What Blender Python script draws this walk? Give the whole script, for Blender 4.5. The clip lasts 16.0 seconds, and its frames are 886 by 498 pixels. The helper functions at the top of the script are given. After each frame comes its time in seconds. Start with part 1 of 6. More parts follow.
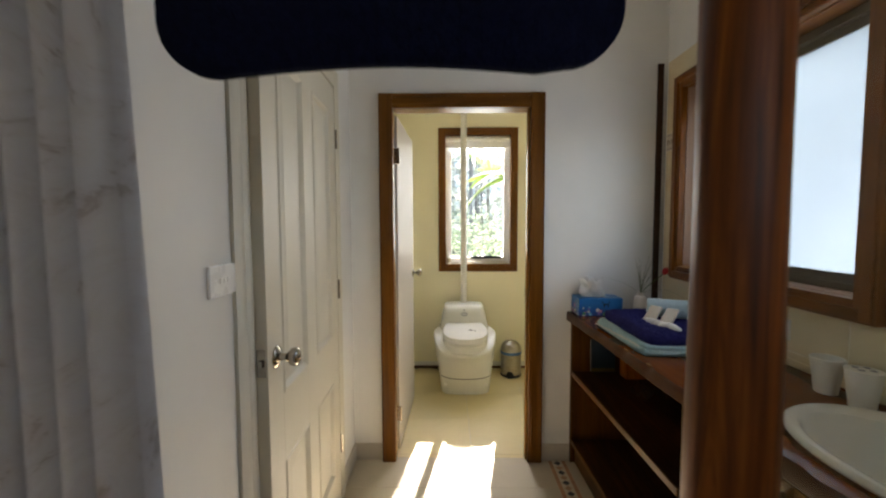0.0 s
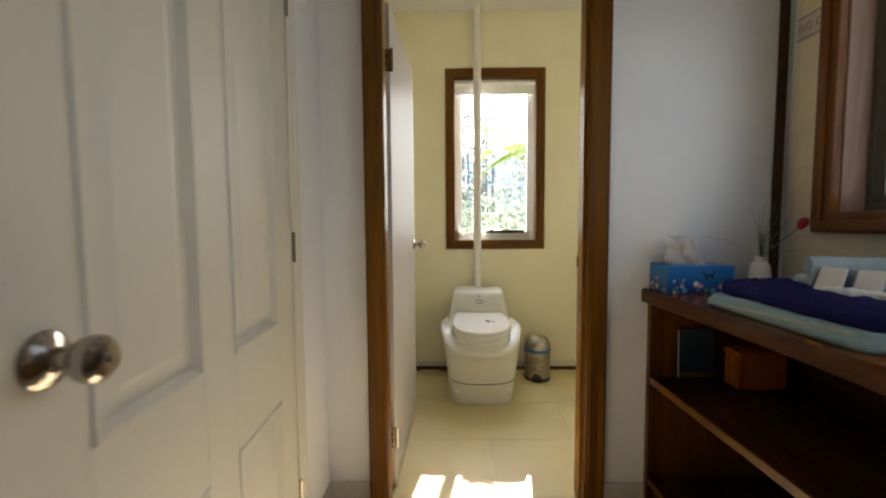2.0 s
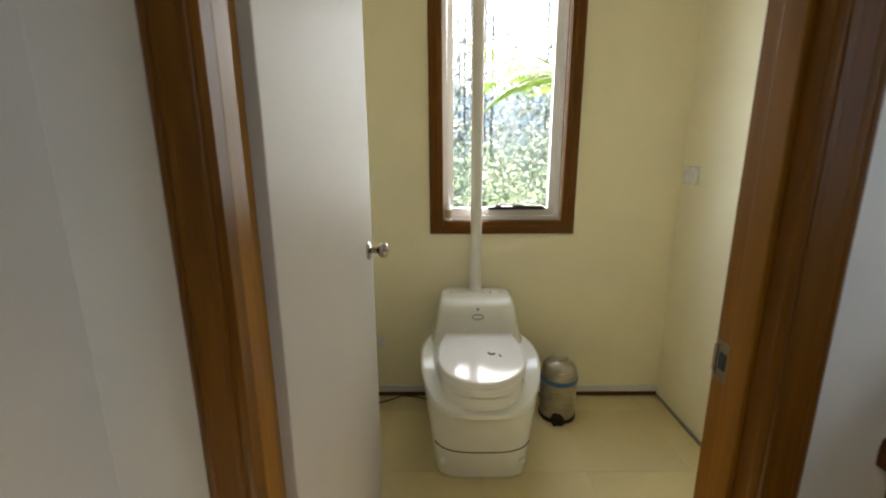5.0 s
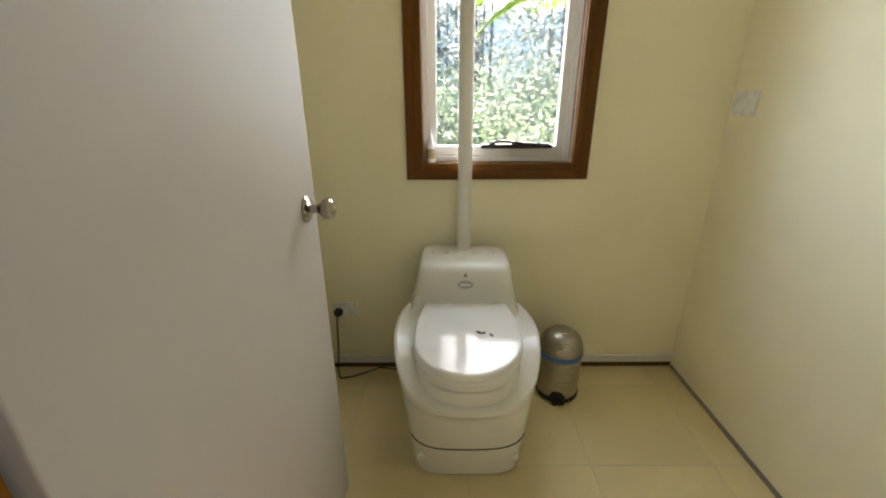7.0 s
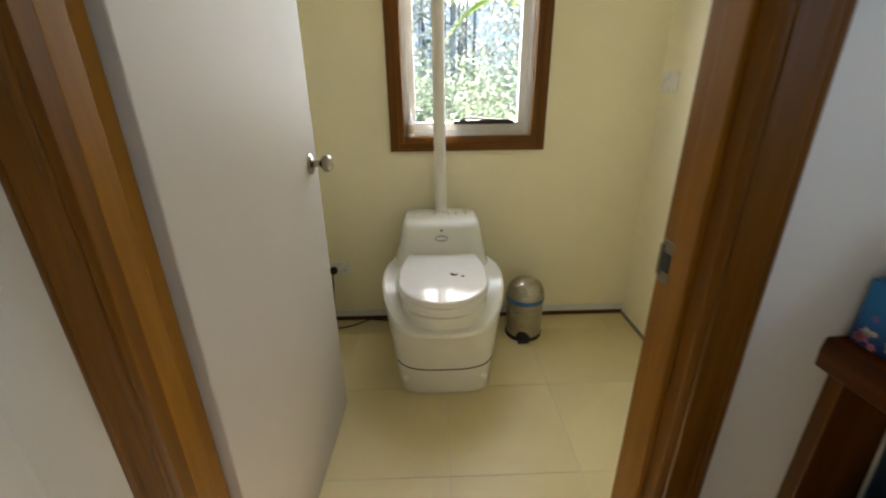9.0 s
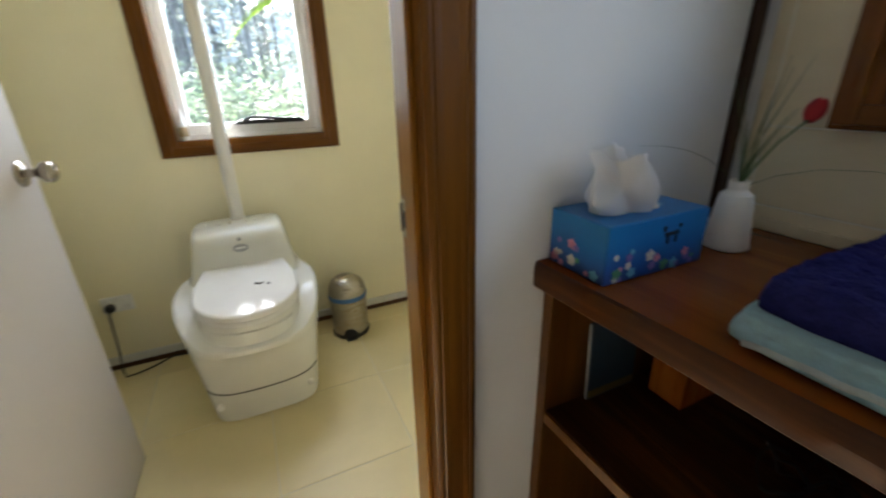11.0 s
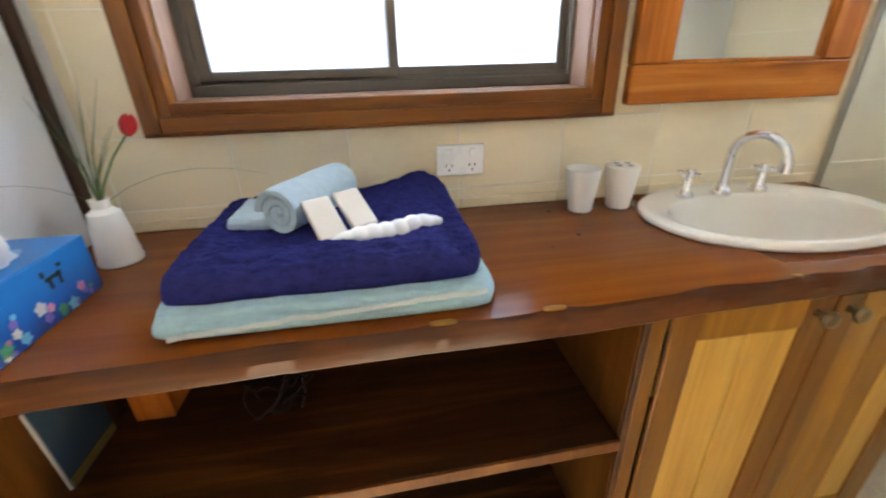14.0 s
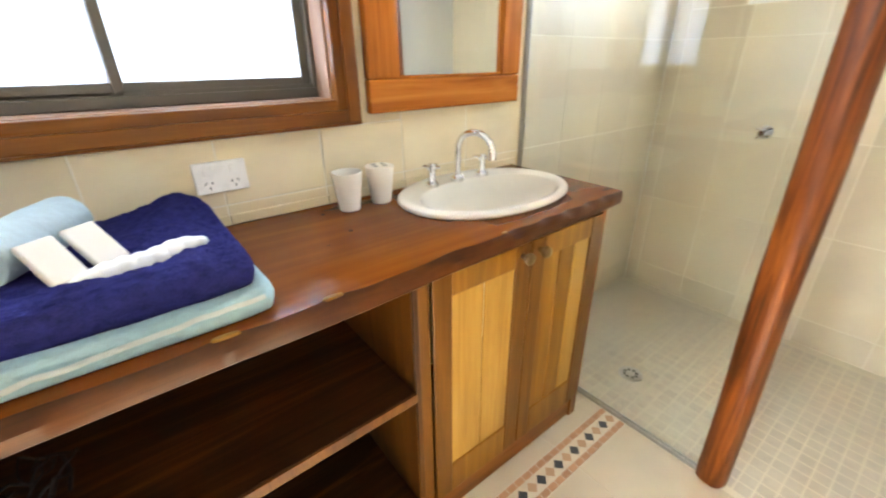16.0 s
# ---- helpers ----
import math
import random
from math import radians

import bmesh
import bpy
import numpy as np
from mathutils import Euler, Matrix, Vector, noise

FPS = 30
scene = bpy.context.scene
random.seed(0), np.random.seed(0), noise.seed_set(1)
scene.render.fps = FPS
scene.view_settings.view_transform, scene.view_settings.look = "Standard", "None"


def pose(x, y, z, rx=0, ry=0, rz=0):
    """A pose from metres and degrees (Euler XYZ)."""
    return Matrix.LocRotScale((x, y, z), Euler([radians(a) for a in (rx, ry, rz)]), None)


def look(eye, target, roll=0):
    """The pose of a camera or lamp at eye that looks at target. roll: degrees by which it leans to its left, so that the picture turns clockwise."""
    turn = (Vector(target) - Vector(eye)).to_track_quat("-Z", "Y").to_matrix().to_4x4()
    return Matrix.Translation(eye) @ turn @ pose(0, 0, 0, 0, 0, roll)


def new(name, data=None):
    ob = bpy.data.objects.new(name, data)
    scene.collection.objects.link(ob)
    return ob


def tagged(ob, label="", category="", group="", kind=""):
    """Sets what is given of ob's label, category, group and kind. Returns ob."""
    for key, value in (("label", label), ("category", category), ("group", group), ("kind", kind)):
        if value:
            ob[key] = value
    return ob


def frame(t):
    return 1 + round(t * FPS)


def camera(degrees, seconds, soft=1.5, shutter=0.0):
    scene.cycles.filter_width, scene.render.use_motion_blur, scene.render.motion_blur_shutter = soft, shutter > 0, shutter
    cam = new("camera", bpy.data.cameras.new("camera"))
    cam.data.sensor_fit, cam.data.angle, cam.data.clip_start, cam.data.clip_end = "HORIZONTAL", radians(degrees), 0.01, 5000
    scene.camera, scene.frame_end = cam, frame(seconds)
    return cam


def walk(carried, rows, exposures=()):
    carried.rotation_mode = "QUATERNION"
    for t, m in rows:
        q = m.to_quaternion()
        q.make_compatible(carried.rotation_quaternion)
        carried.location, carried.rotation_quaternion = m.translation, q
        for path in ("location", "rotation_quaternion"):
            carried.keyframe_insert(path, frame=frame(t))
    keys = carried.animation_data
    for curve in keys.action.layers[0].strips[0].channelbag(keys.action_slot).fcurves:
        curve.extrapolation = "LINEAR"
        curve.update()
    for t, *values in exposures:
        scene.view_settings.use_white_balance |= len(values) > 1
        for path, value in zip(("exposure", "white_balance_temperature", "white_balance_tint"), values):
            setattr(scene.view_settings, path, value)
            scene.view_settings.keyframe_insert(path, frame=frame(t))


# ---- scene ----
cam = camera(94.7, 16.0, 2.1, 0.5)
PATH = [
    (0, (0.59, 0.661, 1.399), (0.562, 2.656, 1.273), -0.2),
    (0.5, (0.579, 0.811, 1.352), (0.551, 2.806, 1.22), -0.2),
    (1, (0.544, 1.037, 1.265), (0.515, 3.033, 1.135), -0.2),
    (1.5, (0.512, 1.222, 1.207), (0.485, 3.218, 1.077), -0.3),
    (2, (0.525, 1.41, 1.154), (0.49, 3.406, 1.019), -0.4),
    (2.5, (0.55, 1.649, 1.135), (0.52, 3.644, 1.002), -0.5),
    (3, (0.571, 1.845, 1.228), (0.54, 3.84, 1.09), -0.4),
    (3.2, (0.568, 1.906, 1.256), (0.539, 3.901, 1.119), -0.4),
    (5.5, (0.585, 2.567, 1.328), (0.573, 4.496, 0.8), -0.3),
    (6, (0.602, 2.696, 1.298), (0.592, 4.605, 0.702), -0.3),
    (6.5, (0.624, 2.785, 1.287), (0.618, 4.67, 0.617), -0.2),
    (7, (0.642, 2.837, 1.287), (0.641, 4.702, 0.563), -0.2),
    (7.5, (0.651, 2.839, 1.297), (0.651, 4.696, 0.553), -0.2),
    (8, (0.64, 2.748, 1.302), (0.633, 4.605, 0.557), -0.3),
    (8.2, (0.633, 2.681, 1.292), (0.62, 4.537, 0.546), -0.4),
    (10.5, (0.825, 2.433, 1.204), (1.33, 4.217, 0.453), -1.4),
    (11, (0.826, 2.441, 1.191), (1.605, 4.131, 0.459), -1.5),
    (11.5, (0.803, 2.421, 1.178), (1.986, 3.85, 0.43), -1.9),
    (12, (0.784, 2.417, 1.16), (2.292, 3.504, 0.42), -1.8),
    (12.5, (0.782, 2.392, 1.172), (2.447, 3.185, 0.400), -2.0),
    (13, (0.794, 2.389, 1.228), (2.571, 2.789, 0.403), -2.2),
    (13.5, (0.802, 2.374, 1.235), (2.622, 2.421, 0.407), -1.8),
    (14, (0.805, 2.353, 1.241), (2.601, 2.087, 0.402), -1.6),
    (14.5, (0.798, 2.343, 1.255), (2.537, 1.851, 0.398), -1.2),
    (15, (0.765, 2.33, 1.252), (2.41, 1.575, 0.4), -1.3),
    (15.5, (0.728, 2.335, 1.263), (2.277, 1.403, 0.408), -0.9),
    (16, (0.698, 2.333, 1.265), (2.131, 1.217, 0.428), -0.7),
]
EXPOSURES = [(0.0, 3.66, 6900, 15), (1.5, 3.60, 6850, 15), (3.0, 3.34, 6950, 14), (5.5, 3.22, 6700, 12), (8.2, 3.33, 6750, 13), (10.5, 3.52, 6250, 13), (11.5, 3.86, 6100, 13), (12.5, 4.63, 6080, 15), (13.5, 5.36, 6350, 17), (14.5, 5.90, 6450, 17), (16.0, 6.12, 6500, 15)]
walk(cam, [(t, look(eye, target, roll)) for t, eye, target, roll in PATH], EXPOSURES)

# ---- light ----
world = bpy.data.worlds.new("sky_world")
scene.world = world
world.use_nodes = True
wn = world.node_tree.nodes
sky = wn.new("ShaderNodeTexSky")
sky.sky_type, sky.sun_disc = "NISHITA", False
SUN_WAY = Vector((-0.23, -1.4, -1.07)).normalized()
sky.sun_elevation = math.asin(-SUN_WAY.z)
sky.sun_rotation = math.atan2(-SUN_WAY.x, -SUN_WAY.y)
wn["Background"].inputs["Strength"].default_value = 0.15
world.node_tree.links.new(sky.outputs[0], wn["Background"].inputs[0])
sun = new("sun", bpy.data.lights.new("sun", "SUN"))
sun.data.energy, sun.data.angle, sun.data.color = 3.0, radians(0.5), (1.0, 0.95, 0.86)
sun.rotation_euler = SUN_WAY.to_track_quat("-Z", "Y").to_euler()


def window_lamp(name, m, width, height, watts, color, spread=180):
    """Area lamp that stands in for sky light at a window."""
    lamp = new(name, bpy.data.lights.new(name, "AREA"))
    lamp.data.shape, lamp.data.size, lamp.data.size_y = "RECTANGLE", width, height
    lamp.data.energy, lamp.data.color = watts, color
    lamp.data.spread = radians(spread)
    lamp.matrix_world = m
    return lamp


# Fill lamp added outside the clear toilet pane, on top of the world sky.
window_lamp("toilet_window_fill", look((0.866, 4.70, 1.62), (0.866, 3.0, 1.35)), 0.50, 1.08, 0.95, (0.97, 0.99, 1.0))
window_lamp("vanity_window_skylight", look((1.925, 2.31, 1.60), (0.9, 2.31, 1.60)), 0.86, 0.78, 0.37, (0.80, 0.90, 1.0), 135)
window_lamp("shower_window_skylight", look((1.215, -0.10, 1.73), (1.215, 1.0, 1.73)), 0.50, 0.44, 0.12, (0.95, 0.98, 1.0))

# ---- materials ----


def material(name, color=(0.8, 0.8, 0.8), rough=0.5, metal=0.0, spec=0.5):
    m = bpy.data.materials.new(name)
    m.use_nodes = True
    b = m.node_tree.nodes["Principled BSDF"]
    b.inputs["Base Color"].default_value = (*color, 1)
    b.inputs["Roughness"].default_value, b.inputs["Metallic"].default_value = rough, metal
    b.inputs["Specular IOR Level"].default_value = spec
    return m


def node(m, kind, **values):
    n = m.node_tree.nodes.new(kind)
    for key, value in values.items():
        n.inputs[key.replace("_", " ")].default_value = value
    return n


def link(m, a, b):
    m.node_tree.links.new(a, b)


def ramp(m, fac, stops):
    r = m.node_tree.nodes.new("ShaderNodeValToRGB")
    for _ in range(len(stops) - 2):
        r.color_ramp.elements.new(0.5)
    for e, (p, c) in zip(r.color_ramp.elements, stops):
        e.position, e.color = p, (*c, 1)
    link(m, fac, r.inputs[0])
    return r.outputs[0]


def coords(m, scale=(1, 1, 1), shift=False):
    t = m.node_tree.nodes.new("ShaderNodeTexCoord")
    p = m.node_tree.nodes.new("ShaderNodeMapping")
    p.inputs["Scale"].default_value = scale
    link(m, t.outputs["Object"], p.inputs["Vector"])
    if shift:
        o = m.node_tree.nodes.new("ShaderNodeObjectInfo")
        v = m.node_tree.nodes.new("ShaderNodeVectorMath")
        v.operation = "SCALE"
        v.inputs[0].default_value = (13.0, 7.0, 5.0)
        link(m, o.outputs["Random"], v.inputs["Scale"])
        link(m, v.outputs[0], p.inputs["Location"])
    return p.outputs[0]


def tex_noise(m, vec, scale, detail=4.0, rough=0.55, distortion=0.0):
    n = node(m, "ShaderNodeTexNoise", Scale=scale, Detail=detail, Roughness=rough, Distortion=distortion)
    link(m, vec, n.inputs["Vector"])
    return n.outputs["Fac"]


def add_bump(m, height, strength=0.2, distance=0.002):
    n = node(m, "ShaderNodeBump", Strength=strength, Distance=distance)
    link(m, height, n.inputs["Height"])
    link(m, n.outputs[0], m.node_tree.nodes["Principled BSDF"].inputs["Normal"])


def bsdf(m):
    return m.node_tree.nodes["Principled BSDF"]


def tint(c, k):
    return tuple(min(1, v * k) for v in c)


def paint(name, color, rough=0.55, stain=0.05, relief=0.12):
    """Rolled wall paint: faint mottling and orange-peel relief."""
    m = material(name, color, rough)
    v = coords(m)
    big = tex_noise(m, v, 2.3, 5)
    link(m, ramp(m, big, [(0.3, tint(color, 1 - stain)), (0.7, tint(color, 1 + stain * 0.5))]), bsdf(m).inputs["Base Color"])
    add_bump(m, tex_noise(m, v, 260, 2), relief, 0.0008)
    link(m, ramp(m, tex_noise(m, v, 6, 3), [(0.3, (rough - 0.015,) * 3), (0.7, (rough + 0.015,) * 3)]), bsdf(m).inputs["Roughness"])
    return m


def timber(name, dark, mid, light, axis="z", rough=0.28, knots=0.5, scale=1.0, shift=True, fleck=0.2):
    """Varnished timber with grain along one axis."""
    m = material(name, mid, rough, 0.0, 0.25)
    s = [14.0 * scale] * 3
    s["xyz".index(axis)] = 0.9 * scale
    v = coords(m, s, shift)
    grain = tex_noise(m, v, 1.6, 7, 0.62, 0.9)
    s2 = [70.0 * scale] * 3
    s2["xyz".index(axis)] = 2.5 * scale
    fine = tex_noise(m, coords(m, s2, shift), 1.5, 4, 0.6)
    mix = node(m, "ShaderNodeMix", Factor=fleck)
    link(m, grain, mix.inputs[2])
    link(m, fine, mix.inputs[3])
    col = ramp(m, mix.outputs[0], [(0.3, dark), (0.5, mid), (0.7, light)])
    s3 = [5.0] * 3
    s3["xyz".index(axis)] = 1.6
    blot = tex_noise(m, coords(m, s3, shift), 1.3, 3)
    dk = node(m, "ShaderNodeMix")
    dk.data_type = "RGBA"
    dk.inputs[7].default_value = (*tint(dark, 0.55), 1)
    link(m, ramp(m, blot, [(0.56, (0, 0, 0)), (0.70, (knots, knots, knots))]), dk.inputs[0])
    link(m, col, dk.inputs[6])
    link(m, dk.outputs[2], bsdf(m).inputs["Base Color"])
    link(m, ramp(m, fine, [(0.2, (rough - 0.02,) * 3), (0.8, (rough + 0.04,) * 3)]), bsdf(m).inputs["Roughness"])
    add_bump(m, fine, 0.05, 0.0005)
    return m


def tile(name, color, rough=0.18, vary=0.05, cloud=3.0, streak=(1, 1, 1)):
    """Glazed ceramic: cloudy body, slight tone change from piece to piece."""
    m = material(name, color, rough)
    v = coords(m, streak, True)
    body = ramp(m, tex_noise(m, v, cloud, 6, 0.6, 0.4), [(0.3, tint(color, 1 - 0.1)), (0.55, color), (0.75, tint(color, 1.06))])
    o = m.node_tree.nodes.new("ShaderNodeObjectInfo")
    k = node(m, "ShaderNodeMapRange")
    k.inputs["To Min"].default_value, k.inputs["To Max"].default_value = 1 - vary, 1 + vary
    link(m, o.outputs["Random"], k.inputs["Value"])
    h = node(m, "ShaderNodeHueSaturation")
    link(m, k.outputs[0], h.inputs["Value"])
    link(m, body, h.inputs["Color"])
    link(m, h.outputs[0], bsdf(m).inputs["Base Color"])
    add_bump(m, tex_noise(m, v, 9, 3), 0.05, 0.002)
    return m


def metal(name, color, rough, brush=None):
    m = material(name, color, rough, 1.0)
    v = coords(m, brush or (40, 40, 40))
    n = tex_noise(m, v, 3, 4)
    link(m, ramp(m, n, [(0.3, (rough * 0.75,) * 3), (0.7, (rough * 1.3 + 0.02,) * 3)]), bsdf(m).inputs["Roughness"])
    if brush:
        add_bump(m, n, 0.06, 0.0005)
    return m


def plastic(name, color, rough=0.3):
    m = material(name, color, rough)
    n = tex_noise(m, coords(m), 30, 4)
    link(m, ramp(m, n, [(0.3, (max(0.02, rough - 0.05),) * 3), (0.7, (rough + 0.06,) * 3)]), bsdf(m).inputs["Roughness"])
    link(m, ramp(m, tex_noise(m, coords(m), 7, 4), [(0.3, tint(color, 0.95)), (0.7, tint(color, 1.02))]), bsdf(m).inputs["Base Color"])
    return m


def terry(name, color, pile=420, fluff=0.36):
    """Looped towelling: soft sheen, knobbly pile."""
    m = material(name, color, 0.95, spec=0.1)
    bsdf(m).inputs["Sheen Weight"].default_value = 0.15
    bsdf(m).inputs["Sheen Tint"].default_value = (*tint(color, 1.6), 1)
    v = coords(m)
    pile_n = tex_noise(m, v, pile, 3, 0.7)
    soft = tex_noise(m, coords(m, (1.6, 0.7, 1)), 75, 3)
    mix = node(m, "ShaderNodeMix", Factor=0.5)
    link(m, pile_n, mix.inputs[2])
    link(m, soft, mix.inputs[3])
    link(m, ramp(m, mix.outputs[0], [(0.34, tint(color, 1 - fluff)), (0.66, tint(color, 1 + fluff * 0.7))]), bsdf(m).inputs["Base Color"])
    add_bump(m, mix.outputs[0], 1.0, 0.014)
    return m


def glass(name, color=(1, 1, 1), rough=0.0):
    m = bpy.data.materials.new(name)
    m.use_nodes = True
    m.node_tree.nodes.clear()
    out = m.node_tree.nodes.new("ShaderNodeOutputMaterial")
    clear = m.node_tree.nodes.new("ShaderNodeBsdfTransparent")
    clear.inputs["Color"].default_value = (*color, 1)
    gloss = m.node_tree.nodes.new("ShaderNodeBsdfGlossy")
    gloss.inputs["Roughness"].default_value = rough
    edge = m.node_tree.nodes.new("ShaderNodeLayerWeight")
    edge.inputs["Blend"].default_value = 0.5
    power = node(m, "ShaderNodeMath")
    power.operation = "POWER"
    power.inputs[1].default_value = 5.0
    link(m, edge.outputs["Facing"], power.inputs[0])
    fres = node(m, "ShaderNodeMath")
    fres.operation = "MULTIPLY_ADD"
    fres.inputs[1].default_value, fres.inputs[2].default_value = 0.9, 0.042
    link(m, power.outputs[0], fres.inputs[0])
    mx = m.node_tree.nodes.new("ShaderNodeMixShader")
    link(m, fres.outputs[0], mx.inputs[0])
    link(m, clear.outputs[0], mx.inputs[1])
    link(m, gloss.outputs[0], mx.inputs[2])
    link(m, mx.outputs[0], out.inputs["Surface"])
    return m


M_WALL = paint("wall_paint_white", (0.78, 0.77, 0.74))
M_WALL_TOILET = paint("wall_paint_cream", (0.92, 0.86, 0.63))
M_CEIL = paint("ceiling_paint", (0.85, 0.84, 0.81))
M_GLOSS = paint("door_enamel_cream", (0.66, 0.615, 0.505), 0.5, 0.03, 0.05)
M_DOOR = paint("door_enamel_white", (0.50, 0.46, 0.41), 0.5, 0.03, 0.05)
DARK, MID, LIGHT = (0.095, 0.027, 0.003), (0.175, 0.055, 0.005), (0.25, 0.088, 0.010)
M_WOOD = {a: timber("red_timber_" + a, DARK, MID, LIGHT, a) for a in "xyz"}
M_TRIM = {a: timber("architrave_timber_" + a, (0.085, 0.030, 0.0025), (0.135, 0.049, 0.004), (0.19, 0.074, 0.006), a, 0.33, 0.3, 0.8, True, 0.1) for a in "xyz"}
M_JAMB = {a: timber("jamb_timber_" + a, (0.17, 0.066, 0.006), (0.25, 0.105, 0.009), (0.32, 0.14, 0.014), a, 0.33, 0.25, 0.8, True, 0.1) for a in "xz"}
M_ORANGE = {a: timber("orange_timber_" + a, (0.24, 0.062, 0.008), (0.44, 0.135, 0.018), (0.58, 0.21, 0.035), a, 0.22) for a in "yz"}
# Carcass timber, its tone lowered to carry the shade under the bench.
M_CARC = {a: timber("carcass_shade_timber_" + a, (0.014, 0.0045, 0.0008), (0.042, 0.014, 0.0020), (0.125, 0.048, 0.0065), a, 0.42) for a in "yz"}
M_PALE = timber("pale_panel_timber", (0.24, 0.12, 0.018), (0.34, 0.19, 0.034), (0.43, 0.265, 0.060), "z", 0.35, 0.1)
M_HONEY = timber("honey_panel_timber", (0.13, 0.052, 0.004), (0.20, 0.090, 0.008), (0.28, 0.14, 0.016), "z", 0.35, 0.3)
M_STILE = timber("door_stile_timber", (0.075, 0.027, 0.0025), (0.125, 0.050, 0.005), (0.175, 0.078, 0.009), "z", 0.33, 0.4)
M_POST = timber("post_timber", (0.016, 0.004, 0.0010), (0.14, 0.034, 0.004), (0.30, 0.090, 0.012), "z", 0.42, 1.0, 1.4)
M_LIP = timber("shelf_lip_timber", (0.060, 0.020, 0.0025), (0.105, 0.038, 0.005), (0.155, 0.062, 0.009), "z", 0.35)
# Paler than the surround: window light reflected on the lining is painted in.
M_LINING = timber("lining_timber_sheen", (0.24, 0.13, 0.08), (0.31, 0.18, 0.115), (0.38, 0.24, 0.16), "z", 0.6, 0.1)
M_STRIP = timber("dark_strip_timber", (0.02, 0.008, 0.004), (0.045, 0.018, 0.008), (0.08, 0.03, 0.012), "z", 0.35)
M_TILE = tile("cream_wall_tile", (0.82, 0.70, 0.46), 0.2, 0.025, 2.5, (1, 2.5, 0.8))
M_TILE_SH = tile("shower_wall_tile", (0.66, 0.58, 0.43), 0.3, 0.03, 2.5, (1, 1, 0.8))
M_FLOOR = tile("cream_floor_tile", (0.58, 0.51, 0.375), 0.55, 0.03, 2.0)
M_FLOOR_T = tile("toilet_floor_tile", (0.75, 0.63, 0.34), 0.48, 0.03, 2.0)
M_MOSAIC = tile("shower_mosaic_tile", (0.57, 0.51, 0.40), 0.3, 0.06, 20)
M_GROUT = paint("grout", (0.82, 0.76, 0.62), 0.85, 0.1)
M_GROUT_F = paint("floor_grout", (0.68, 0.62, 0.48), 0.85, 0.1)
M_SKIRT = tile("skirting_tile", (0.55, 0.50, 0.42), 0.3)
M_CHROME = metal("chrome", (0.80, 0.80, 0.81), 0.07)
M_NICKEL = metal("satin_nickel", (0.42, 0.38, 0.33), 0.16)
M_STEEL = metal("brushed_steel", (0.44, 0.41, 0.36), 0.28, (6, 6, 220))
M_BRASS = metal("aged_brass", (0.18, 0.13, 0.07), 0.35)
M_BRONZE = plastic("bronze_aluminium", (0.105, 0.088, 0.066), 0.4)
M_ALU = metal("aluminium", (0.55, 0.54, 0.52), 0.35)
M_PIPE = plastic("matt_pipe_white", (0.84, 0.82, 0.77), 0.75)
bsdf(M_PIPE).inputs["Specular IOR Level"].default_value = 0.15
M_WHITE = plastic("white_plastic", (0.88, 0.87, 0.84), 0.28)
M_CERAMIC = plastic("toilet_gloss_white", (0.82, 0.81, 0.74), 0.2)
M_LID = plastic("toilet_lid_white", (0.84, 0.83, 0.80), 0.1)
M_BASIN = plastic("cream_ceramic", (0.86, 0.83, 0.74), 0.07)
M_CUP = plastic("white_stoneware", (0.86, 0.82, 0.74), 0.45)
M_BLACK = plastic("black_plastic", (0.012, 0.012, 0.013), 0.55)
M_GREY = plastic("grey_plastic", (0.25, 0.25, 0.25), 0.4)
M_NAVY = terry("navy_towelling", (0.034, 0.035, 0.18), 330, 0.42)
M_AQUA = terry("aqua_towelling", (0.58, 0.86, 0.93), 420, 0.14)
M_AQUA_HEM = terry("aqua_hem", (0.84, 0.95, 0.93), 900, 0.1)
M_ROLL = terry("pale_aqua_towelling", (0.70, 0.87, 0.92), 420, 0.12)
M_MAT = terry("dark_navy_mat", (0.004, 0.006, 0.022), 300)
M_GLASS = glass("clear_glass", (0.98, 1.0, 0.985))
M_MIRROR = material("mirror_silver", (0.86, 0.88, 0.86), 0.02, 1.0)


def frosted(name):
    m = bpy.data.materials.new(name)
    m.use_nodes = True
    m.node_tree.nodes.clear()
    out = m.node_tree.nodes.new("ShaderNodeOutputMaterial")
    tr = m.node_tree.nodes.new("ShaderNodeBsdfTranslucent")
    gl = m.node_tree.nodes.new("ShaderNodeBsdfGlossy")
    gl.inputs["Roughness"].default_value = 0.35
    mx = m.node_tree.nodes.new("ShaderNodeMixShader")
    mx.inputs[0].default_value = 0.05
    v = coords(m, (1, 1, 1))
    link(m, ramp(m, tex_noise(m, v, 1.2, 4), [(0.3, (0.36, 0.375, 0.385)), (0.7, (0.43, 0.445, 0.455))]), tr.inputs["Color"])
    link(m, tr.outputs[0], mx.inputs[1])
    link(m, gl.outputs[0], mx.inputs[2])
    link(m, mx.outputs[0], out.inputs["Surface"])
    return m


M_FROST = frosted("frosted_glass")
M_HOLE = paint("dark_hole", (0.006, 0.004, 0.003), 0.95)
bsdf(M_HOLE).inputs["Specular IOR Level"].default_value = 0.05

# ---- building blocks ----


